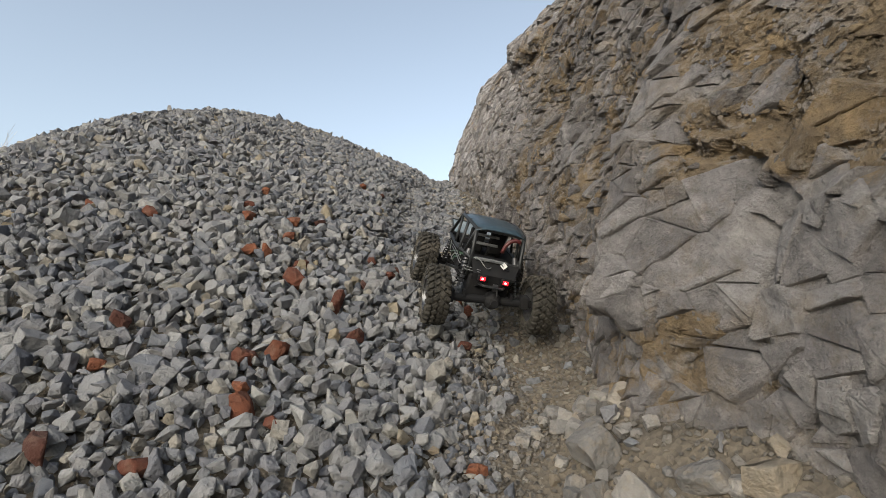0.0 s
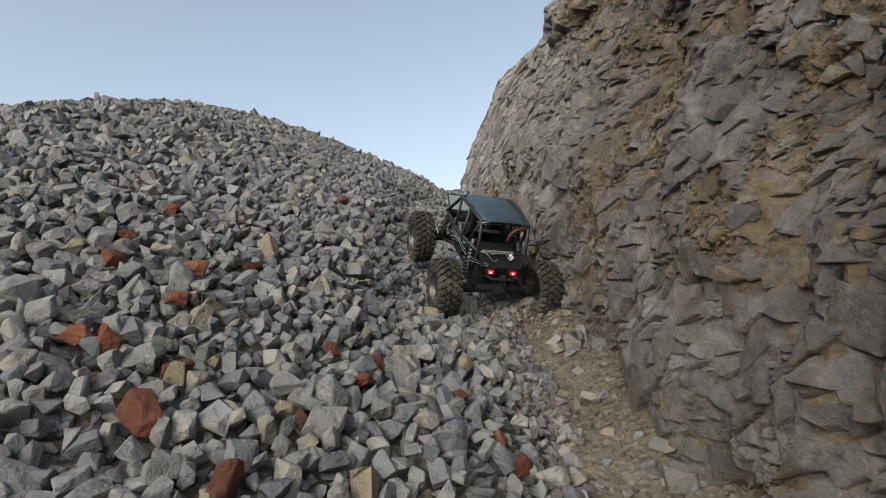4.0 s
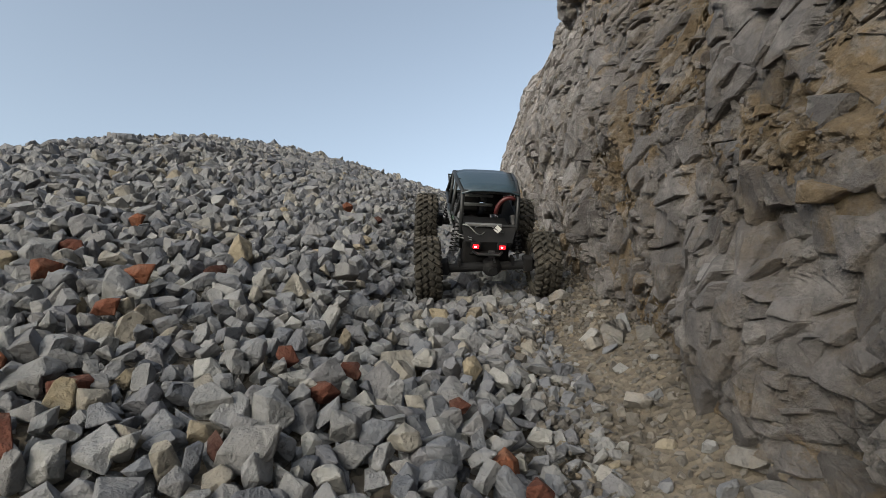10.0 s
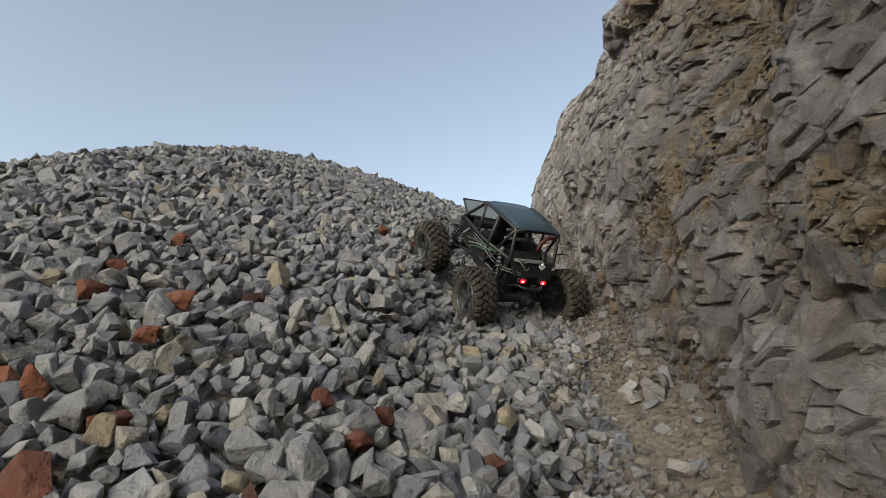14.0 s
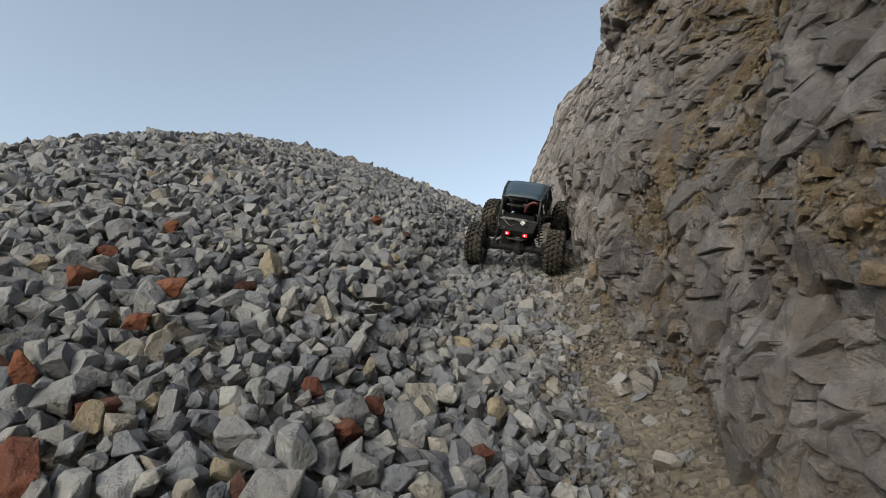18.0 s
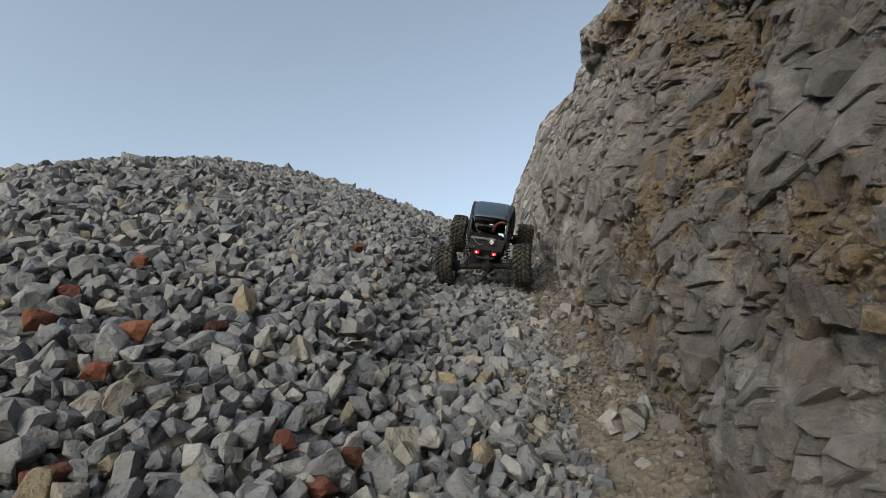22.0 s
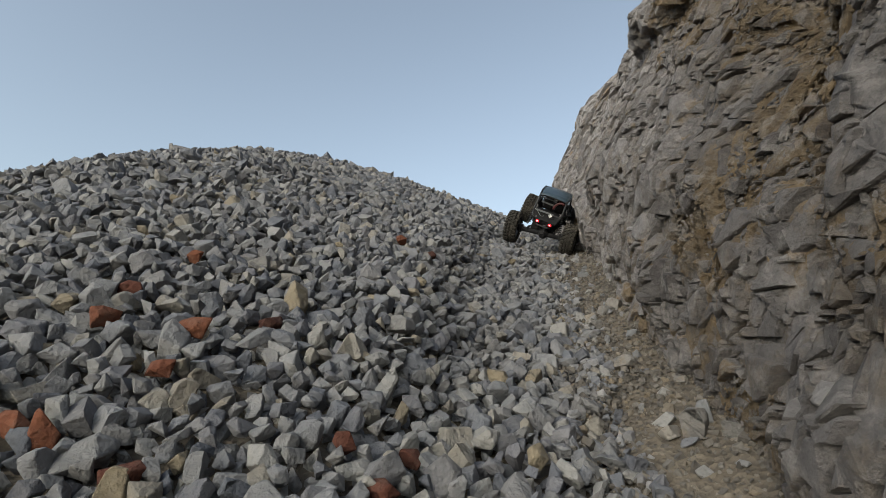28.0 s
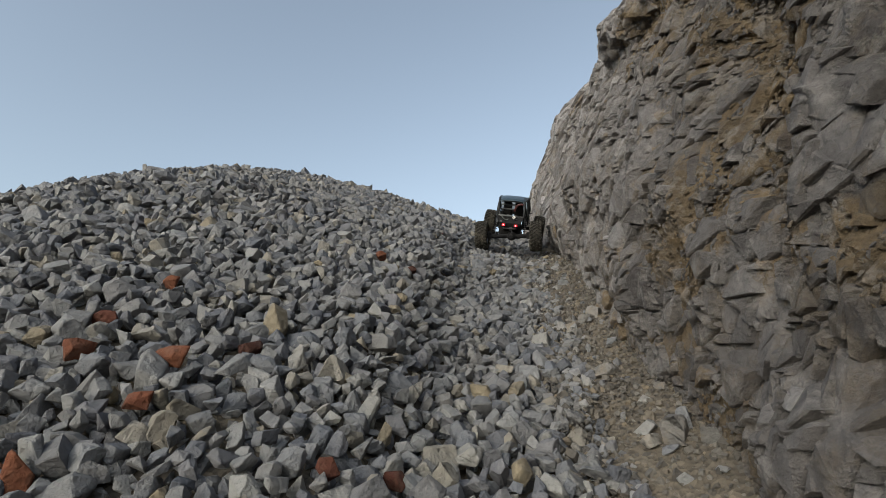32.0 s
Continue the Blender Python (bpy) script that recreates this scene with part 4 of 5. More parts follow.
def build_wheel(parent, side):
    """A wheel about its own centre, axle along x; side: -1 left, 1 right."""
    hub = new("wheel")
    hub.parent = parent
    tagged(hub, "big knobbly rubber crawler wheel with a beadlock rim")
    bm = bmesh.new()
    w = 0.026
    prof = [(-w, 0.040), (-w - 0.003, 0.047), (-w - 0.003, 0.055), (-w + 0.004, 0.0605), (-0.012, 0.0625), (0.012, 0.0625), (w - 0.004, 0.0605), (w + 0.003, 0.055), (w + 0.003, 0.047), (w, 0.040), (0.012, 0.038), (-0.012, 0.038)]
    lathe(bm, prof, 40)
    for f in bm.faces:
        f.smooth = True
    rng = random.Random(5)
    n = 25
    for k in range(n):
        for row, (x, wide, off) in enumerate(((-0.0215, 0.0145, 0), (-0.0075, 0.0135, 0.5), (0.0075, 0.0135, 0), (0.0215, 0.0145, 0.5))):
            a = 2 * math.pi * (k + off * 1.0) / n
            skew = (0.42, 0.6, -0.6, -0.42)[row]
            r = 0.0645 if row in (1, 2) else 0.0628
            m = Matrix.Rotation(a, 4, "X") @ Matrix.Translation((x, 0, r)) @ Matrix.Rotation(skew + rng.uniform(-0.06, 0.06), 4, "Z") @ Matrix.Rotation((0.22, 0, 0, -0.22)[row] * -1, 4, "Y")
            v = bmesh.ops.create_cube(bm, size=1, matrix=m @ Matrix.Diagonal((wide, 0.0098, 0.0085, 1)))["verts"]
            top = sorted(v, key=lambda q: (Matrix.Rotation(-a, 4, "X") @ q.co).z)[4:]
            c = sum((q.co for q in top), Vector()) / 4
            for q in top:
                q.co = c + (q.co - c) * 0.8
        for s in (-1, 1):
            a = 2 * math.pi * (k + (0.25 if s < 0 else 0.75)) / n
            m = Matrix.Rotation(a, 4, "X") @ Matrix.Translation((s * 0.0285, 0, 0.0565)) @ Matrix.Rotation(s * -0.5, 4, "Y")
            bmesh.ops.create_cube(bm, size=1, matrix=m @ Matrix.Diagonal((0.005, 0.008, 0.010, 1)))
    part("tyre", bm, RUBBER, hub, "dusty black rubber tyre with deep chevron lugs")
    bm = bmesh.new()
    lathe(bm, [(-0.024, 0.0405), (0.024, 0.0405), (0.024, 0.036), (0.006, 0.033), (-0.006, 0.033), (-0.024, 0.036)], 32)
    o = side * 0.024
    lathe(bm, [(o - 0.002, 0.0415), (o + 0.003 * side, 0.041), (o + 0.003 * side, 0.0355), (o - 0.002, 0.035)], 32)
    for k in range(12):
        a = 2 * math.pi * k / 12
        rod(bm, (o, 0.038 * math.cos(a), 0.038 * math.sin(a)), (o + 0.0045 * side, 0.038 * math.cos(a), 0.038 * math.sin(a)), 0.0013, 6)
    part("rim", bm, RIM, hub, "worn silver beadlock ring")
    bm = bmesh.new()
    for k in range(6):
        a = 2 * math.pi * k / 6
        d = Matrix.Rotation(a, 4, "X")
        box(bm, d @ Vector((o * 0.55, 0, 0.019)), (0.006, 0.009, 0.034), d, 0.001)
    rod(bm, (o * 0.2, 0, 0), (o * 0.85, 0, 0), 0.010, 12)
    rod(bm, (o * 0.2, 0, 0), (o * 1.05, 0, 0), 0.004, 6)
    part("hub", bm, STEEL, hub, "dark spoked wheel centre with a hex nut")
    for piece in hub.children:
        piece.data.transform(Matrix.Diagonal((0.86, 1, 1, 1)))
    return hub


def build_axle(parent, name):
    bm = bmesh.new()
    rod(bm, (-0.105, 0, 0), (0.105, 0, 0), 0.0095, 12)
    bmesh.ops.create_uvsphere(bm, u_segments=14, v_segments=10, radius=0.021, matrix=Matrix.Translation((0.012, 0, 0)) @ Matrix.Diagonal((1, 1.1, 1, 1)))
    rod(bm, (0.012, -0.03, 0), (0.012, 0.03, 0.004), 0.009, 10)
    for s in (-1, 1):
        box(bm, (s * 0.088, 0, 0.004), (0.02, 0.024, 0.03), None, 0.003)
        box(bm, (s * 0.055, 0, 0.012), (0.006, 0.02, 0.016), None, 0.001)
    return part(name, bm, BLACK, parent, "black axle casing with a round differential")


def coil(bm, a, b, r, turns_, wire):
    a, b = Vector(a), Vector(b)
    q = (b - a).to_track_quat("Z", "Y")
    pts = []
    for k in range(turns_ * 9 + 1):
        s = k / (turns_ * 9)
        w = 2 * math.pi * turns_ * s
        pts.append(a + (b - a) * s + q @ Vector((r * math.cos(w), r * math.sin(w), 0)))
    for p, o in zip(pts, pts[1:]):
        rod(bm, p, o, wire, 5)


def build_crawler():
    car = tagged(new("rock_crawler"), "black radio-controlled rock crawler with tube cage climbing the stones", "toy car")
    # cage
    roof_r, roof_f, belt_r = (0.057, -0.120, 0.216), (0.066, 0.018, 0.223), (0.058, -0.138, 0.150)
    mid, wind, nose = (0.064, -0.050, 0.222), (0.074, 0.090, 0.158), (0.044, 0.150, 0.128)
    sill_r, sill_f = (0.052, -0.110, 0.092), (0.050, 0.085, 0.090)
    for s, name in ((-1, "left"), (1, "right")):
        f = lambda p: (p[0] * s, p[1], p[2])
        side = new("cage_side")
        side.parent = car
        tagged(side, "black tubular roll cage side")
        runs = [((sill_r, belt_r, roof_r, mid, roof_f, wind, nose, (0.034, 0.158, 0.108)), 0.0042)]
        runs.append(((belt_r, (0.074, -0.03, 0.150), wind), 0.0038))
        runs.append(((mid, (0.072, -0.055, 0.150), (0.054, -0.035, 0.092)), 0.0038))
        runs.append(((roof_f, (0.074, 0.0, 0.150)), 0.0034))
        runs.append(((sill_r, sill_f, (0.036, 0.158, 0.108)), 0.0042))
        runs.append(((roof_r, (0.066, -0.085, 0.150)), 0.0034))
        for points, r in runs:
            bm = bmesh.new()
            tube(bm, [f(p) for p in points], r)
            part("tube", bm, TUBE, side)
    for p in (roof_r, mid, roof_f, wind, nose, belt_r, sill_r):
        bm = bmesh.new()
        rod(bm, (-p[0], p[1], p[2]), p, 0.0036)
        part("cross_tube", bm, TUBE, car)
    # roof
    bm = bmesh.new()
    rows = [(-0.126, 0.059, 0.2185), (-0.085, 0.063, 0.2240), (-0.050, 0.066, 0.2270), (-0.012, 0.067, 0.2280), (0.023, 0.067, 0.2270)]
    grid = [[bm.verts.new((w * k / 3, y, z - 0.004 * abs(k / 3) ** 3 + (0.0 if abs(k) < 3 else -0.003))) for k in range(-3, 4)] for y, w, z in rows]
    for a, b in zip(grid, grid[1:]):
        for k in range(6):
            bm.faces.new((a[k], a[k + 1], b[k + 1], b[k])).smooth = True
    top = list(bm.faces)
    out = bmesh.ops.extrude_face_region(bm, geom=top)
    bmesh.ops.translate(bm, vec=(0, 0, 0.0025), verts=[g for g in out["geom"] if isinstance(g, bmesh.types.BMVert)])
    bmesh.ops.recalc_face_normals(bm, faces=bm.faces)
    part("roof_panel", bm, ROOFING, car, "dark blue-grey sheet roof, scuffed and dusty")
    bm = bmesh.new()
    low, high = (0.068, 0.088, 0.164), (0.070, 0.130, 0.190)
    sheet(bm, [(-low[0], *low[1:]), low, high, (-high[0], *high[1:])], 0.0015)
    screen = part("windscreen", bm, VISOR, car, "windscreen plate ahead of the cage, coloured pale for reflected sky")
    bm = bmesh.new()
    tube(bm, [(-low[0], *low[1:]), (-high[0], *high[1:]), high, low], 0.0022, 6)
    part("screen_frame", bm, TUBE, screen)
    # body panels, and how far out the flank's skin lies
    flank = lambda y, z: 0.002 + np.interp(y, (-0.1, -0.03, 0.09), (0.064, 0.074, 0.074)) - 0.30 * (0.15 - z)
    for s in (-1, 1):
        f = lambda x, y, z: (x * s, y, z)
        bm = bmesh.new()
        sheet(bm, [f(0.063, -0.100, 0.150), f(0.073, -0.030, 0.150), f(0.073, 0.090, 0.158), f(0.056, 0.098, 0.100), f(0.056, 0.020, 0.092), f(0.060, -0.045, 0.104)][::s], 0.002)
        side = part("side_panel", bm, BLACK, car, "black side panel with green and pale streaks")
        for k, (a, b, c, d, m) in enumerate((((-0.090, 0.147), (-0.02, 0.138), (0.06, 0.118), 0.0035, GREEN), ((-0.070, 0.140), (0.00, 0.126), (0.05, 0.108), 0.0028, PALE), ((-0.05, 0.131), (0.01, 0.116), (0.045, 0.100), 0.004, GREEN), ((0.045, 0.146), (0.065, 0.132), (0.085, 0.118), 0.005, PALE))):
            bm = bmesh.new()
            pts = [a, b, c]
            for (y0, z0), (y1, z1) in zip(pts, pts[1:]):
                q = [f(flank(y0, z0), y0, z0), f(flank(y1, z1), y1, z1), f(flank(y1, z1 - d), y1, z1 - d), f(flank(y0, z0 - d), y0, z0 - d)]
                sheet(bm, q[::s], 0.0012)
            part("stripe", bm, m, side)
    bm = bmesh.new()
    sheet(bm, [(-0.072, 0.090, 0.160), (-0.043, 0.150, 0.131), (0.043, 0.150, 0.131), (0.072, 0.090, 0.160)][::-1], 0.002)
    part("hood", bm, BLACK, car, "black bonnet panel")
    bm = bmesh.new()
    box(bm, (0, -0.01, 0.074), (0.085, 0.21, 0.022), None, 0.004)
    sheet(bm, [(-0.037, -0.11, 0.076), (0.037, -0.11, 0.076), (0.028, -0.155, 0.100), (-0.028, -0.155, 0.100)][::-1], 0.003)
    part("skid_plate", bm, BLACK, car, "scuffed black belly plate")
    # plain black box, added to close the gap below the skid plate
    bm = bmesh.new()
    box(bm, (0, 0.0, 0.058), (0.062, 0.12, 0.016), None, 0.005)
    part("transfer_case", bm, BLACK, car)
    bm = bmesh.new()
    sheet(bm, [(-0.056, -0.140, 0.150), (0.056, -0.140, 0.150), (0.048, -0.158, 0.122), (-0.050, -0.158, 0.122)][::-1], 0.003)
    sheet(bm, [(-0.050, -0.158, 0.122), (0.050, -0.158, 0.122), (0.030, -0.150, 0.092), (-0.030, -0.150, 0.092)][::-1], 0.003)
    part("tail_panel", bm, BLACK, car, "black tail panel below the rear opening")
    bm = bmesh.new()
    box(bm, (-0.005, -0.100, 0.138), (0.098, 0.060, 0.020), None, 0.004)
    part("battery_tray", bm, BLACK, car)
    bm = bmesh.new()
    box(bm, (-0.012, -0.142, 0.153), (0.075, 0.008, 0.006), None, 0.001)
    part("rear_bar", bm, SILVER, car, "worn grey crossbar")
    for z in (0.176, 0.196):
        bm = bmesh.new()
        box(bm, (-0.018, -0.075, z), (0.062, 0.006, 0.006), None, 0.001)
        part("inner_bar", bm, SILVER, car, "grey bar inside the cage")
    # seats
    for s in (-1, 1):
        bm = bmesh.new()
        box(bm, (s * 0.026, -0.012, 0.172), (0.040, 0.016, 0.062), Matrix.Rotation(0.18, 4, "X"), 0.006)
        box(bm, (s * 0.026, 0.016, 0.140), (0.042, 0.046, 0.016), None, 0.005)
        box(bm, (s * 0.026, -0.016, 0.206), (0.026, 0.014, 0.020), None, 0.006)
        part("seat", bm, BLACK, car, "black bucket seat")
    bm = bmesh.new()
    box(bm, (0, 0.070, 0.150), (0.100, 0.03, 0.016), None, 0.004)
    part("dashboard", bm, BLACK, car)
    # hoses, wires and tag
    bm = bmesh.new()
    pts = [(0.014 + 0.026 * (1 - math.cos(a)), -0.122, 0.172 + 0.034 * math.sin(a)) for a in np.linspace(0.0, 2.0, 10)]
    tube(bm, pts, 0.0046, 10)
    part("red_hose", bm, RED, car, "thick red curved hose")
    for k, (x0, x1, y, z, mat) in enumerate(((-0.03, 0.03, -0.150, 0.150, SILVER), (-0.055, -0.01, -0.148, 0.146, PALE))):
        bm = bmesh.new()
        pts = [(x0 + (x1 - x0) * q, y - 0.012 * math.sin(q * 3.14), z + 0.010 * math.sin(q * 4.5 + k)) for q in np.linspace(0, 1, 9)]
        tube(bm, pts, 0.0011, 6)
        part("wire", bm, mat, car, "loose pale wire")
    bm = bmesh.new()
    box(bm, (0.015, -0.158, 0.150), (0.012, 0.003, 0.012), Matrix.Rotation(0.7, 4, "Y"), 0.0005)
    part("tag", bm, WHITE, car, "small white square tag")
    for k, (drop, mat) in enumerate(((0.0, SILVER), (0.007, SILVER))):
        bm = bmesh.new()
        tube(bm, [(-0.078, 0.01, 0.146 - drop), (-0.076, -0.04, 0.142 - drop), (-0.071, -0.085, 0.131 - drop), (-0.062, -0.125, 0.126 - drop), (-0.036, -0.162, 0.131 - 0.6 * drop)], 0.0009, 6)
        part("lead", bm, mat, car, "pale lead along the flank")
    bm = bmesh.new()
    box(bm, (0, -0.106, 0.082), (0.100, 0.044, 0.064), None, 0.006)
    part("rear_casing", bm, BLACK, car, "black casing below the tail")
    # tail lamps
    for s in (-1, 1):
        bm = bmesh.new()
        box(bm, (s * 0.027, -0.160, 0.114), (0.020, 0.010, 0.013), None, 0.002)
        lamp = part("tail_light", bm, BLACK, car, "small black tail light box")
        bm = bmesh.new()
        box(bm, (s * 0.027, -0.166, 0.114), (0.0125, 0.003, 0.0085), None, 0.001)
        part("lens", bm, LAMP, lamp, "glowing red lens")
        bm = bmesh.new()
        bmesh.ops.create_uvsphere(bm, u_segments=10, v_segments=8, radius=0.0024, matrix=Matrix.Translation((s * 0.027 - 0.001, -0.167, 0.114)))
        part("bulb", bm, CORE, lamp)
    # bumper and tow bracket
    bm = bmesh.new()
    pipe(bm, [(-0.030, -0.150, 0.098), (-0.022, -0.172, 0.100), (0.022, -0.172, 0.100), (0.030, -0.150, 0.098)], 0.003)
    part("rear_bumper", bm, TUBE, car)
    bm = bmesh.new()
    box(bm, (0.006, -0.164, 0.098), (0.012, 0.004, 0.016), None, 0.001)
    rod(bm, (0.010, -0.168, 0.096), (0.014, -0.170, 0.082), 0.002, 6)
    part("tow_hook", bm, STEEL, car, "bare steel tow hook")
    bm = bmesh.new()
    pipe(bm, [(-0.034, 0.155, 0.110), (-0.028, 0.178, 0.112), (0.028, 0.178, 0.112), (0.034, 0.155, 0.110)], 0.003)
    part("front_bumper", bm, TUBE, car)
    bm = bmesh.new()
    pipe(bm, [(0.066, -0.118, 0.165), (0.080, -0.122, 0.170), (0.092, -0.124, 0.172)], 0.0016, 6)
    part("aerial", bm, BLACK, car)
    # gearbox
    bm = bmesh.new()
    box(bm, (0.0, 0.045, 0.108), (0.05, 0.07, 0.04), None, 0.006)
    rod(bm, (-0.02, -0.03, 0.112), (-0.02, 0.03, 0.112), 0.018, 14)
    part("gearbox", bm, BLACK, car)
    # suspension
    for e in (-1, 1):
        for s in (-1, 1):
            a, b = (s * 0.070, e * 0.128, 0.076), (s * 0.056, e * 0.092, 0.160)
            bm = bmesh.new()
            rod(bm, a, b, 0.0032, 8)
            rod(bm, (Vector(a) + Vector(b)) / 2, b, 0.0068, 12)
            shock = part("shock_absorber", bm, STEEL, car, "dark shock absorber")
            bm = bmesh.new()
            coil(bm, Vector(a) + (Vector(b) - Vector(a)) * 0.1, Vector(a) + (Vector(b) - Vector(a)) * 0.85, 0.0098, 8, 0.0014)
            part("spring", bm, BLACK, shock, "black coil spring")
            bm = bmesh.new()
            rod(bm, (s * 0.062, e * 0.138, 0.062), (s * 0.030, e * 0.020, 0.080), 0.004, 8)
            part("lower_link", bm, TUBE, car)
        bm = bmesh.new()
        rod(bm, (0.012, e * 0.115, 0.072), (0.004, e * 0.02, 0.094), 0.004, 8)
        part("drive_shaft", bm, STEEL, car)
    axles = [build_axle(car, "rear_axle"), build_axle(car, "front_axle")]
    wheels = [build_wheel(car, s) for s in (-1, 1, -1, 1)]
    return car, axles, wheels


# seconds, place of the crawler, its turn, climb and lean, the lean of its rear and front axle, its steering
RIDE = [
    (0, 0.094, 1.362, 0.517, 7.3, 21.9, 9.5, -4.7, 1.4, 0),
    (0.5, 0.062, 1.553, 0.588, 11.7, 25.8, 6.9, -4.3, 3.8, 0),
    (1, 0.069, 1.700, 0.659, 6.1, 30.3, 11.0, -5.1, 2.3, 0),
    (1.5, 0.056, 1.871, 0.734, 6.3, 34.9, 3.4, -0.8, -0.2, 0),
    (2, 0.053, 2.008, 0.785, 14.9, 29.2, 6.0, -2.3, -2.2, 0),
    (2.5, 0.052, 2.038, 0.811, 4.6, 37.0, 3.0, -1.1, -3.8, 0),
    (3, 0.048, 2.073, 0.819, 4.7, 32.6, 6.9, -2.3, -1.0, 0),
    (3.5, 0.056, 2.076, 0.814, 18.7, 33.7, -1.6, -0.9, -1.1, 0),
    (5.5, 0.088, 2.066, 0.791, 10.9, 35.7, 6.2, -8.3, -7.7, 0),
    (6, 0.075, 1.990, 0.774, 5.7, 29.4, 5.8, -5.7, 2.7, 0),
    (6.5, 0.076, 2.022, 0.794, 6.3, 34.8, 3.6, -2.9, -2.5, 0),
    (7, 0.075, 2.015, 0.793, 7.5, 35.0, 2.6, -1.1, -1.0, 0),
    (7.5, 0.082, 2.040, 0.792, 10.3, 23.1, -1.7, -4.3, 12.4, 14),
    (8, 0.050, 2.075, 0.819, 21.0, 33.3, -0.9, -5.9, 1.3, 18),
    (8.5, 0.030, 2.032, 0.811, 19.9, 35.0, 1.1, -3.8, -1.6, 8),
    (9, 0.074, 2.080, 0.831, 9.4, 36.2, 5.9, -5.5, -3.7, 0),
    (9.5, 0.029, 2.196, 0.885, 11.5, 27.4, 2.3, -4.4, -0.2, 0),
    (10, 0.031, 2.143, 0.857, 7.3, 34.7, 4.6, -4.9, 0.7, 0),
    (10.5, 0.011, 2.195, 0.877, 15.5, 31.5, 3.4, -7.8, 2.0, 0),
    (11, 0.009, 2.142, 0.846, 23.0, 33.6, -1.2, -4.3, 0.5, 0),
    (11.5, -0.034, 2.174, 0.870, 26.3, 32.5, -0.6, -6.0, 1.9, 0),
    (12, -0.030, 2.186, 0.879, 23.9, 35.7, -1.7, -3.6, 0.8, 0),
    (12.5, -0.003, 2.157, 0.869, 21.7, 29.5, -0.7, -2.5, 0.8, 0),
    (13, 0.011, 2.140, 0.860, 18.3, 31.2, 0.4, -1.5, 0.3, 0),
    (13.5, -0.047, 2.204, 0.901, 34.0, 36.9, -1.6, -2.0, -4.2, 0),
    (14, -0.030, 2.230, 0.897, 35.4, 38.4, -2.1, -3.8, -9.6, 6),
    (14.5, -0.016, 2.265, 0.894, 31.4, 33.9, -2.0, -2.9, -5.1, 0),
    (16.5, 0.043, 2.108, 0.853, 16.6, 28.7, 1.6, -1.8, 2.0, 0),
    (17, 0.008, 2.407, 0.978, 2.3, 28.7, 13.5, -2.0, 4.8, 0),
    (17.5, 0.070, 2.581, 1.068, -12.7, 33.1, 16.9, -4.0, -8.1, -14),
    (18, 0.081, 2.646, 1.079, -11.8, 34.1, 13.0, -2.8, -6.3, -12),
    (18.5, 0.080, 2.629, 1.071, -8.1, 32.4, 13.5, -8.1, -5.0, -8),
    (19, 0.082, 2.619, 1.068, 0.5, 32.4, 10.8, -6.8, 0.5, 0),
    (20, 0.059, 2.715, 1.105, -2.4, 30.6, 10.7, -6.9, 4.1, 0),
    (21, 0.013, 2.765, 1.140, 9.7, 31.8, 3.8, -6.0, 4.8, 24),
    (22, 0.017, 2.719, 1.116, -5.6, 34.2, 11.2, -9.9, 0.5, 0),
    (22.5, -0.049, 2.677, 1.120, 31.9, 32.0, -0.7, -4.6, 1.6, 18),
    (23, -0.116, 2.792, 1.174, 35.0, 32.7, -4.0, -3.5, 1.9, 0),
    (23.5, -0.053, 2.763, 1.144, 23.7, 37.0, -1.4, -1.7, 1.5, 0),
    (24, 0.003, 2.932, 1.221, -8.9, 30.6, 23.0, -4.9, 3.1, 0),
    (24.5, -0.039, 2.914, 1.215, 16.8, 29.5, 4.8, -0.2, 3.9, 10),
    (25, -0.032, 2.951, 1.225, 7.2, 37.6, 6.1, -2.0, 2.1, 14),
    (25.5, -0.032, 2.930, 1.208, 18.8, 30.6, 4.7, -2.9, 2.1, 0),
    (27.5, 0.086, 3.169, 1.312, -1.6, 30.7, 10.3, -1.4, 6.1, 0),
    (28, 0.081, 3.264, 1.336, -14.8, 28.3, 26.9, -7.4, 3.2, 0),
    (28.4, 0.092, 3.323, 1.360, -4.8, 30.9, 14.9, -7.4, 4.4, 0),
    (28.8, 0.123, 3.235, 1.331, -8.4, 13.7, 5.0, -10.2, 0.4, 0),
    (29, 0.086, 3.151, 1.298, -8.5, 14.6, 6.0, -3.8, 0.3, 0),
    (29.2, 0.081, 3.281, 1.343, -18.1, 25.4, 27.3, -9.1, 3.0, 0),
    (29.6, 0.097, 3.346, 1.364, -15.0, 24.7, 18.6, -5.3, 4.5, 0),
    (30, 0.077, 3.282, 1.332, -16.0, 27.0, 23.1, -11.2, 2.2, 0),
    (30.4, 0.115, 3.343, 1.378, -6.4, 13.6, -3.0, -4.5, 1.6, 0),
    (30.8, 0.080, 3.358, 1.339, -10.1, 25.9, 16.3, -6.6, 0.2, 0),
    (31, 0.068, 3.247, 1.306, -5.6, 30.9, 11.1, -3.1, 0.3, 0),
    (31.2, 0.073, 3.296, 1.305, -8.2, 20.0, 11.6, -5.8, -0.7, 0),
    (31.6, 0.039, 3.272, 1.314, -7.8, 20.1, 15.5, -6.4, -1.1, 0),
    (32, 0.028, 3.384, 1.384, -5.9, 24.5, 10.5, -5.8, 2.6, 0),
]


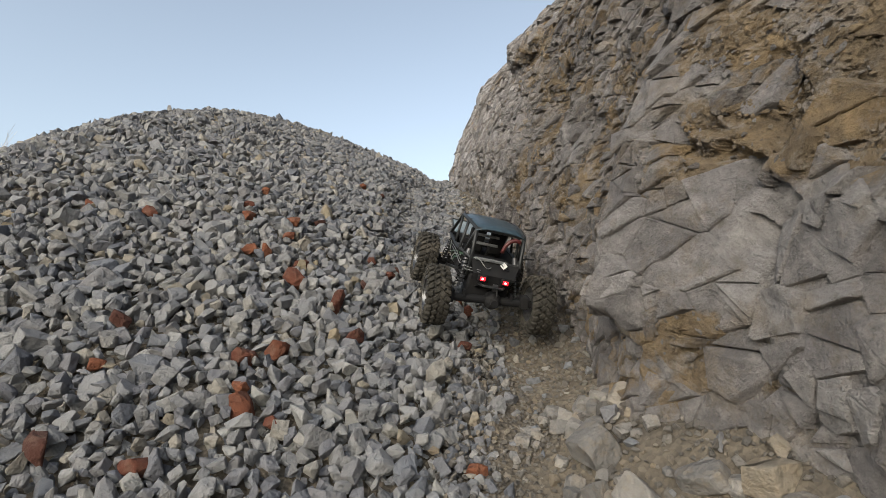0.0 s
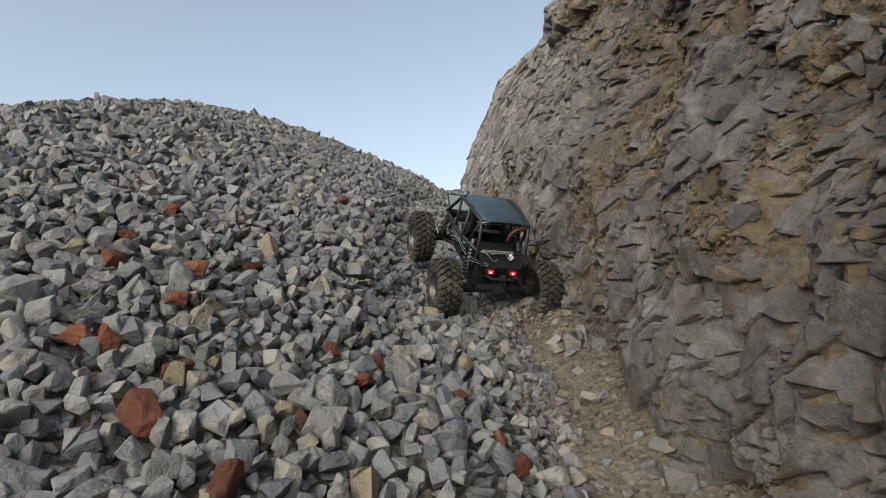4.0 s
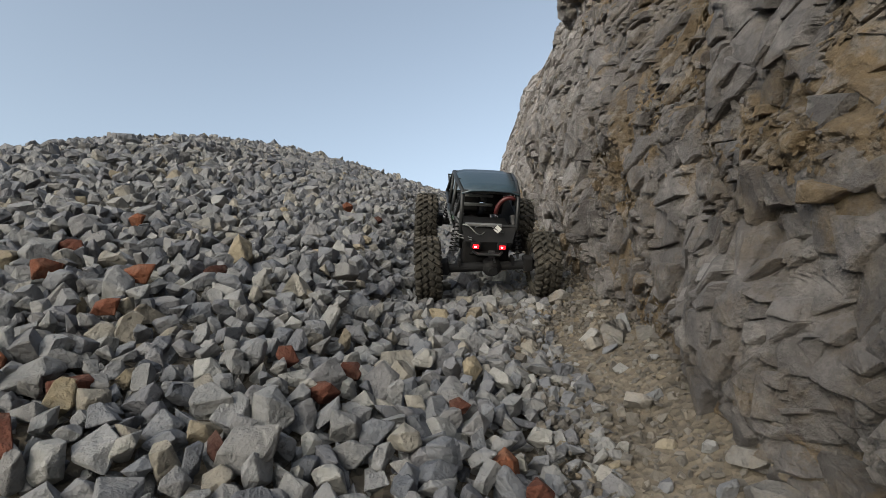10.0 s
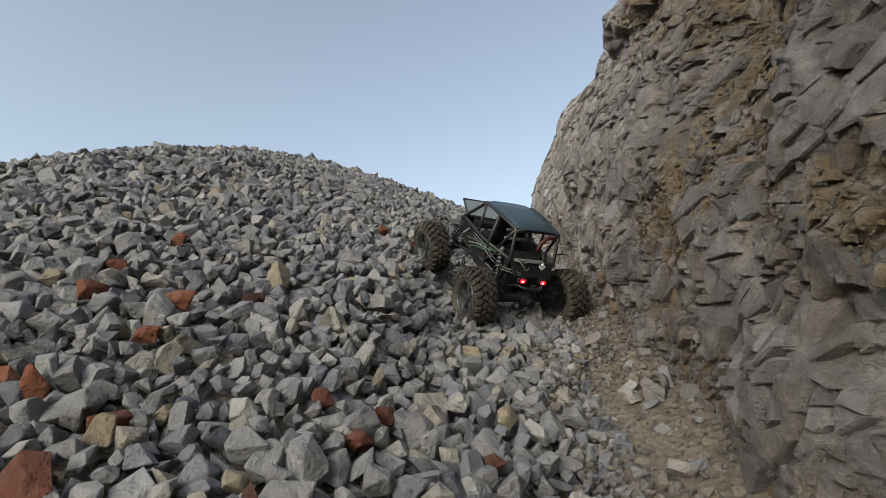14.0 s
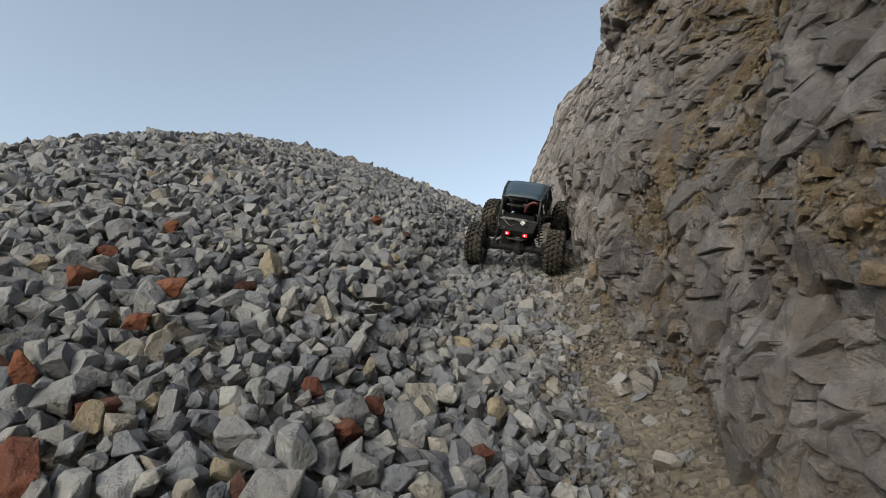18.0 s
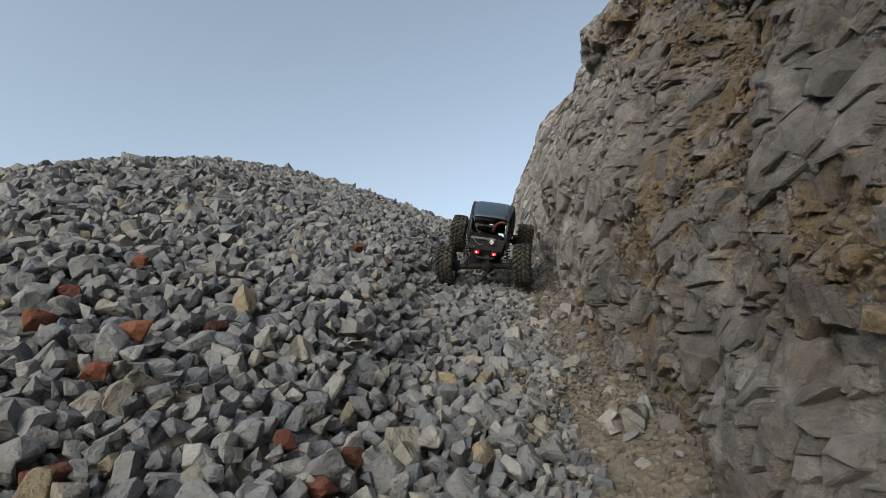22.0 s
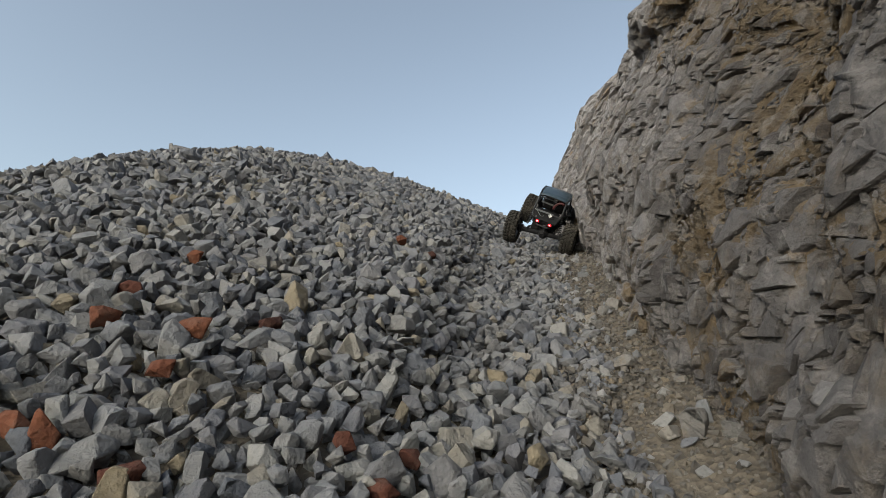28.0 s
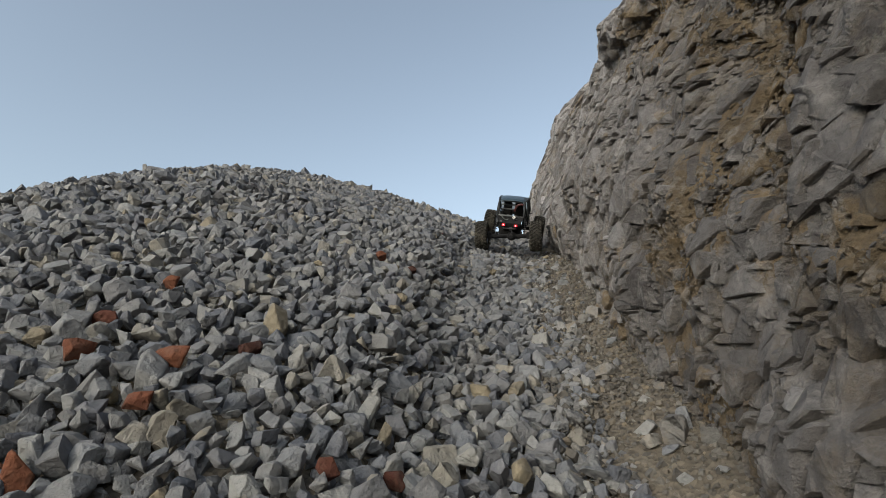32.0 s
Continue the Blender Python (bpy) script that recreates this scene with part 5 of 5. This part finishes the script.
def ride_rows():
    """The ride at half seconds too where the rows lie further apart."""
    rows = [np.array(r, float) for r in RIDE]
    out = [rows[0]]
    for a, b in zip(rows, rows[1:]):
        n = int(round((b[0] - a[0]) / 0.5))
        for k in range(1, n):
            q = a + (b - a) * k / n
            q[3] += float(ground(q[1], q[2])) - (float(ground(a[1], a[2])) * (n - k) + float(ground(b[1], b[2])) * k) / n
            out.append(q)
        out.append(b)
    return out


def drive(car, axles, wheels):
    rows = ride_rows()
    poses = []
    for t, x, y, z, turn, climb, lean, *_ in rows:
        m = Matrix.Rotation(radians(turn), 4, "Z") @ Matrix.Rotation(radians(climb), 4, "X") @ Matrix.Rotation(radians(lean), 4, "Y")
        poses.append((t, Matrix.Translation((x, y, z)) @ m))
    walk(car, poses)
    spin, spins = 0.0, [0.0]
    for a, b in zip(rows, rows[1:]):
        gone = math.dist(a[1:4], b[1:4]) / R_WHEEL
        spin -= min(1.35, gone * (1 if b[2] >= a[2] else -0.3) + 0.55 * min(1, (b[0] - a[0]) * 2))
        spins.append(spin)
    for k, axle in enumerate(axles):
        y = REACH[k]
        walk(axle, [(r[0], Matrix.Translation((0, y, AXLE_Z[k])) @ Matrix.Rotation(radians(r[7 + k]), 4, "Y")) for r in rows])
    for k, wheel in enumerate(wheels):
        front, s = k // 2, (-1, 1)[k % 2]
        y = REACH[front]
        out = []
        for r, q in zip(rows, spins):
            m = Matrix.Translation((0, y, AXLE_Z[front])) @ Matrix.Rotation(radians(r[7 + front]), 4, "Y") @ Matrix.Translation((s * TRACK, 0, 0))
            if front:
                m = m @ Matrix.Rotation(radians(r[9]), 4, "Z")
            out.append((r[0], m @ Matrix.Rotation(q + k, 4, "X")))
        walk(wheel, out)


build_ground()
CLIFF = build_cliff()
build_gravel()
build_rocks()
build_trees()
CAR, AXLES, WHEELS = build_crawler()
build_bricks()
build_cliff_blocks(CLIFF)
build_stones()


def build_flung_stone():
    v, f = SHAPES[7]
    return tagged(new("loose_stone", one_mesh("loose_stone", v * 0.03, f, LIMESTONE)), "small grey limestone chip thrown up by the spinning wheels", "stone")


FLUNG = build_flung_stone()


def throw(stone):
    """It lies by the wheel ruts until a wheel flings it aside."""
    start, end = (-0.05, 3.10, 0.0), (-0.23, 3.02, 0.0)
    spots = [(0, start), (29.7, start), (29.85, (-0.07, 3.08, 0.12)), (30, (-0.101, 3.05, 0.199)), (30.1, (-0.145, 3.05, 0.161)), (30.3, end), (32, end)]
    rows = []
    for k, (t, (x, y, up)) in enumerate(spots):
        z = float(ground(x, y)) + 0.008 + up
        rows.append((t, pose(x, y, z, 20 + 60 * min(max(k - 1, 0), 4), 10, 30)))
    walk(stone, rows)


def motions():
    drive(CAR, AXLES, WHEELS)
    throw(FLUNG)


motions()
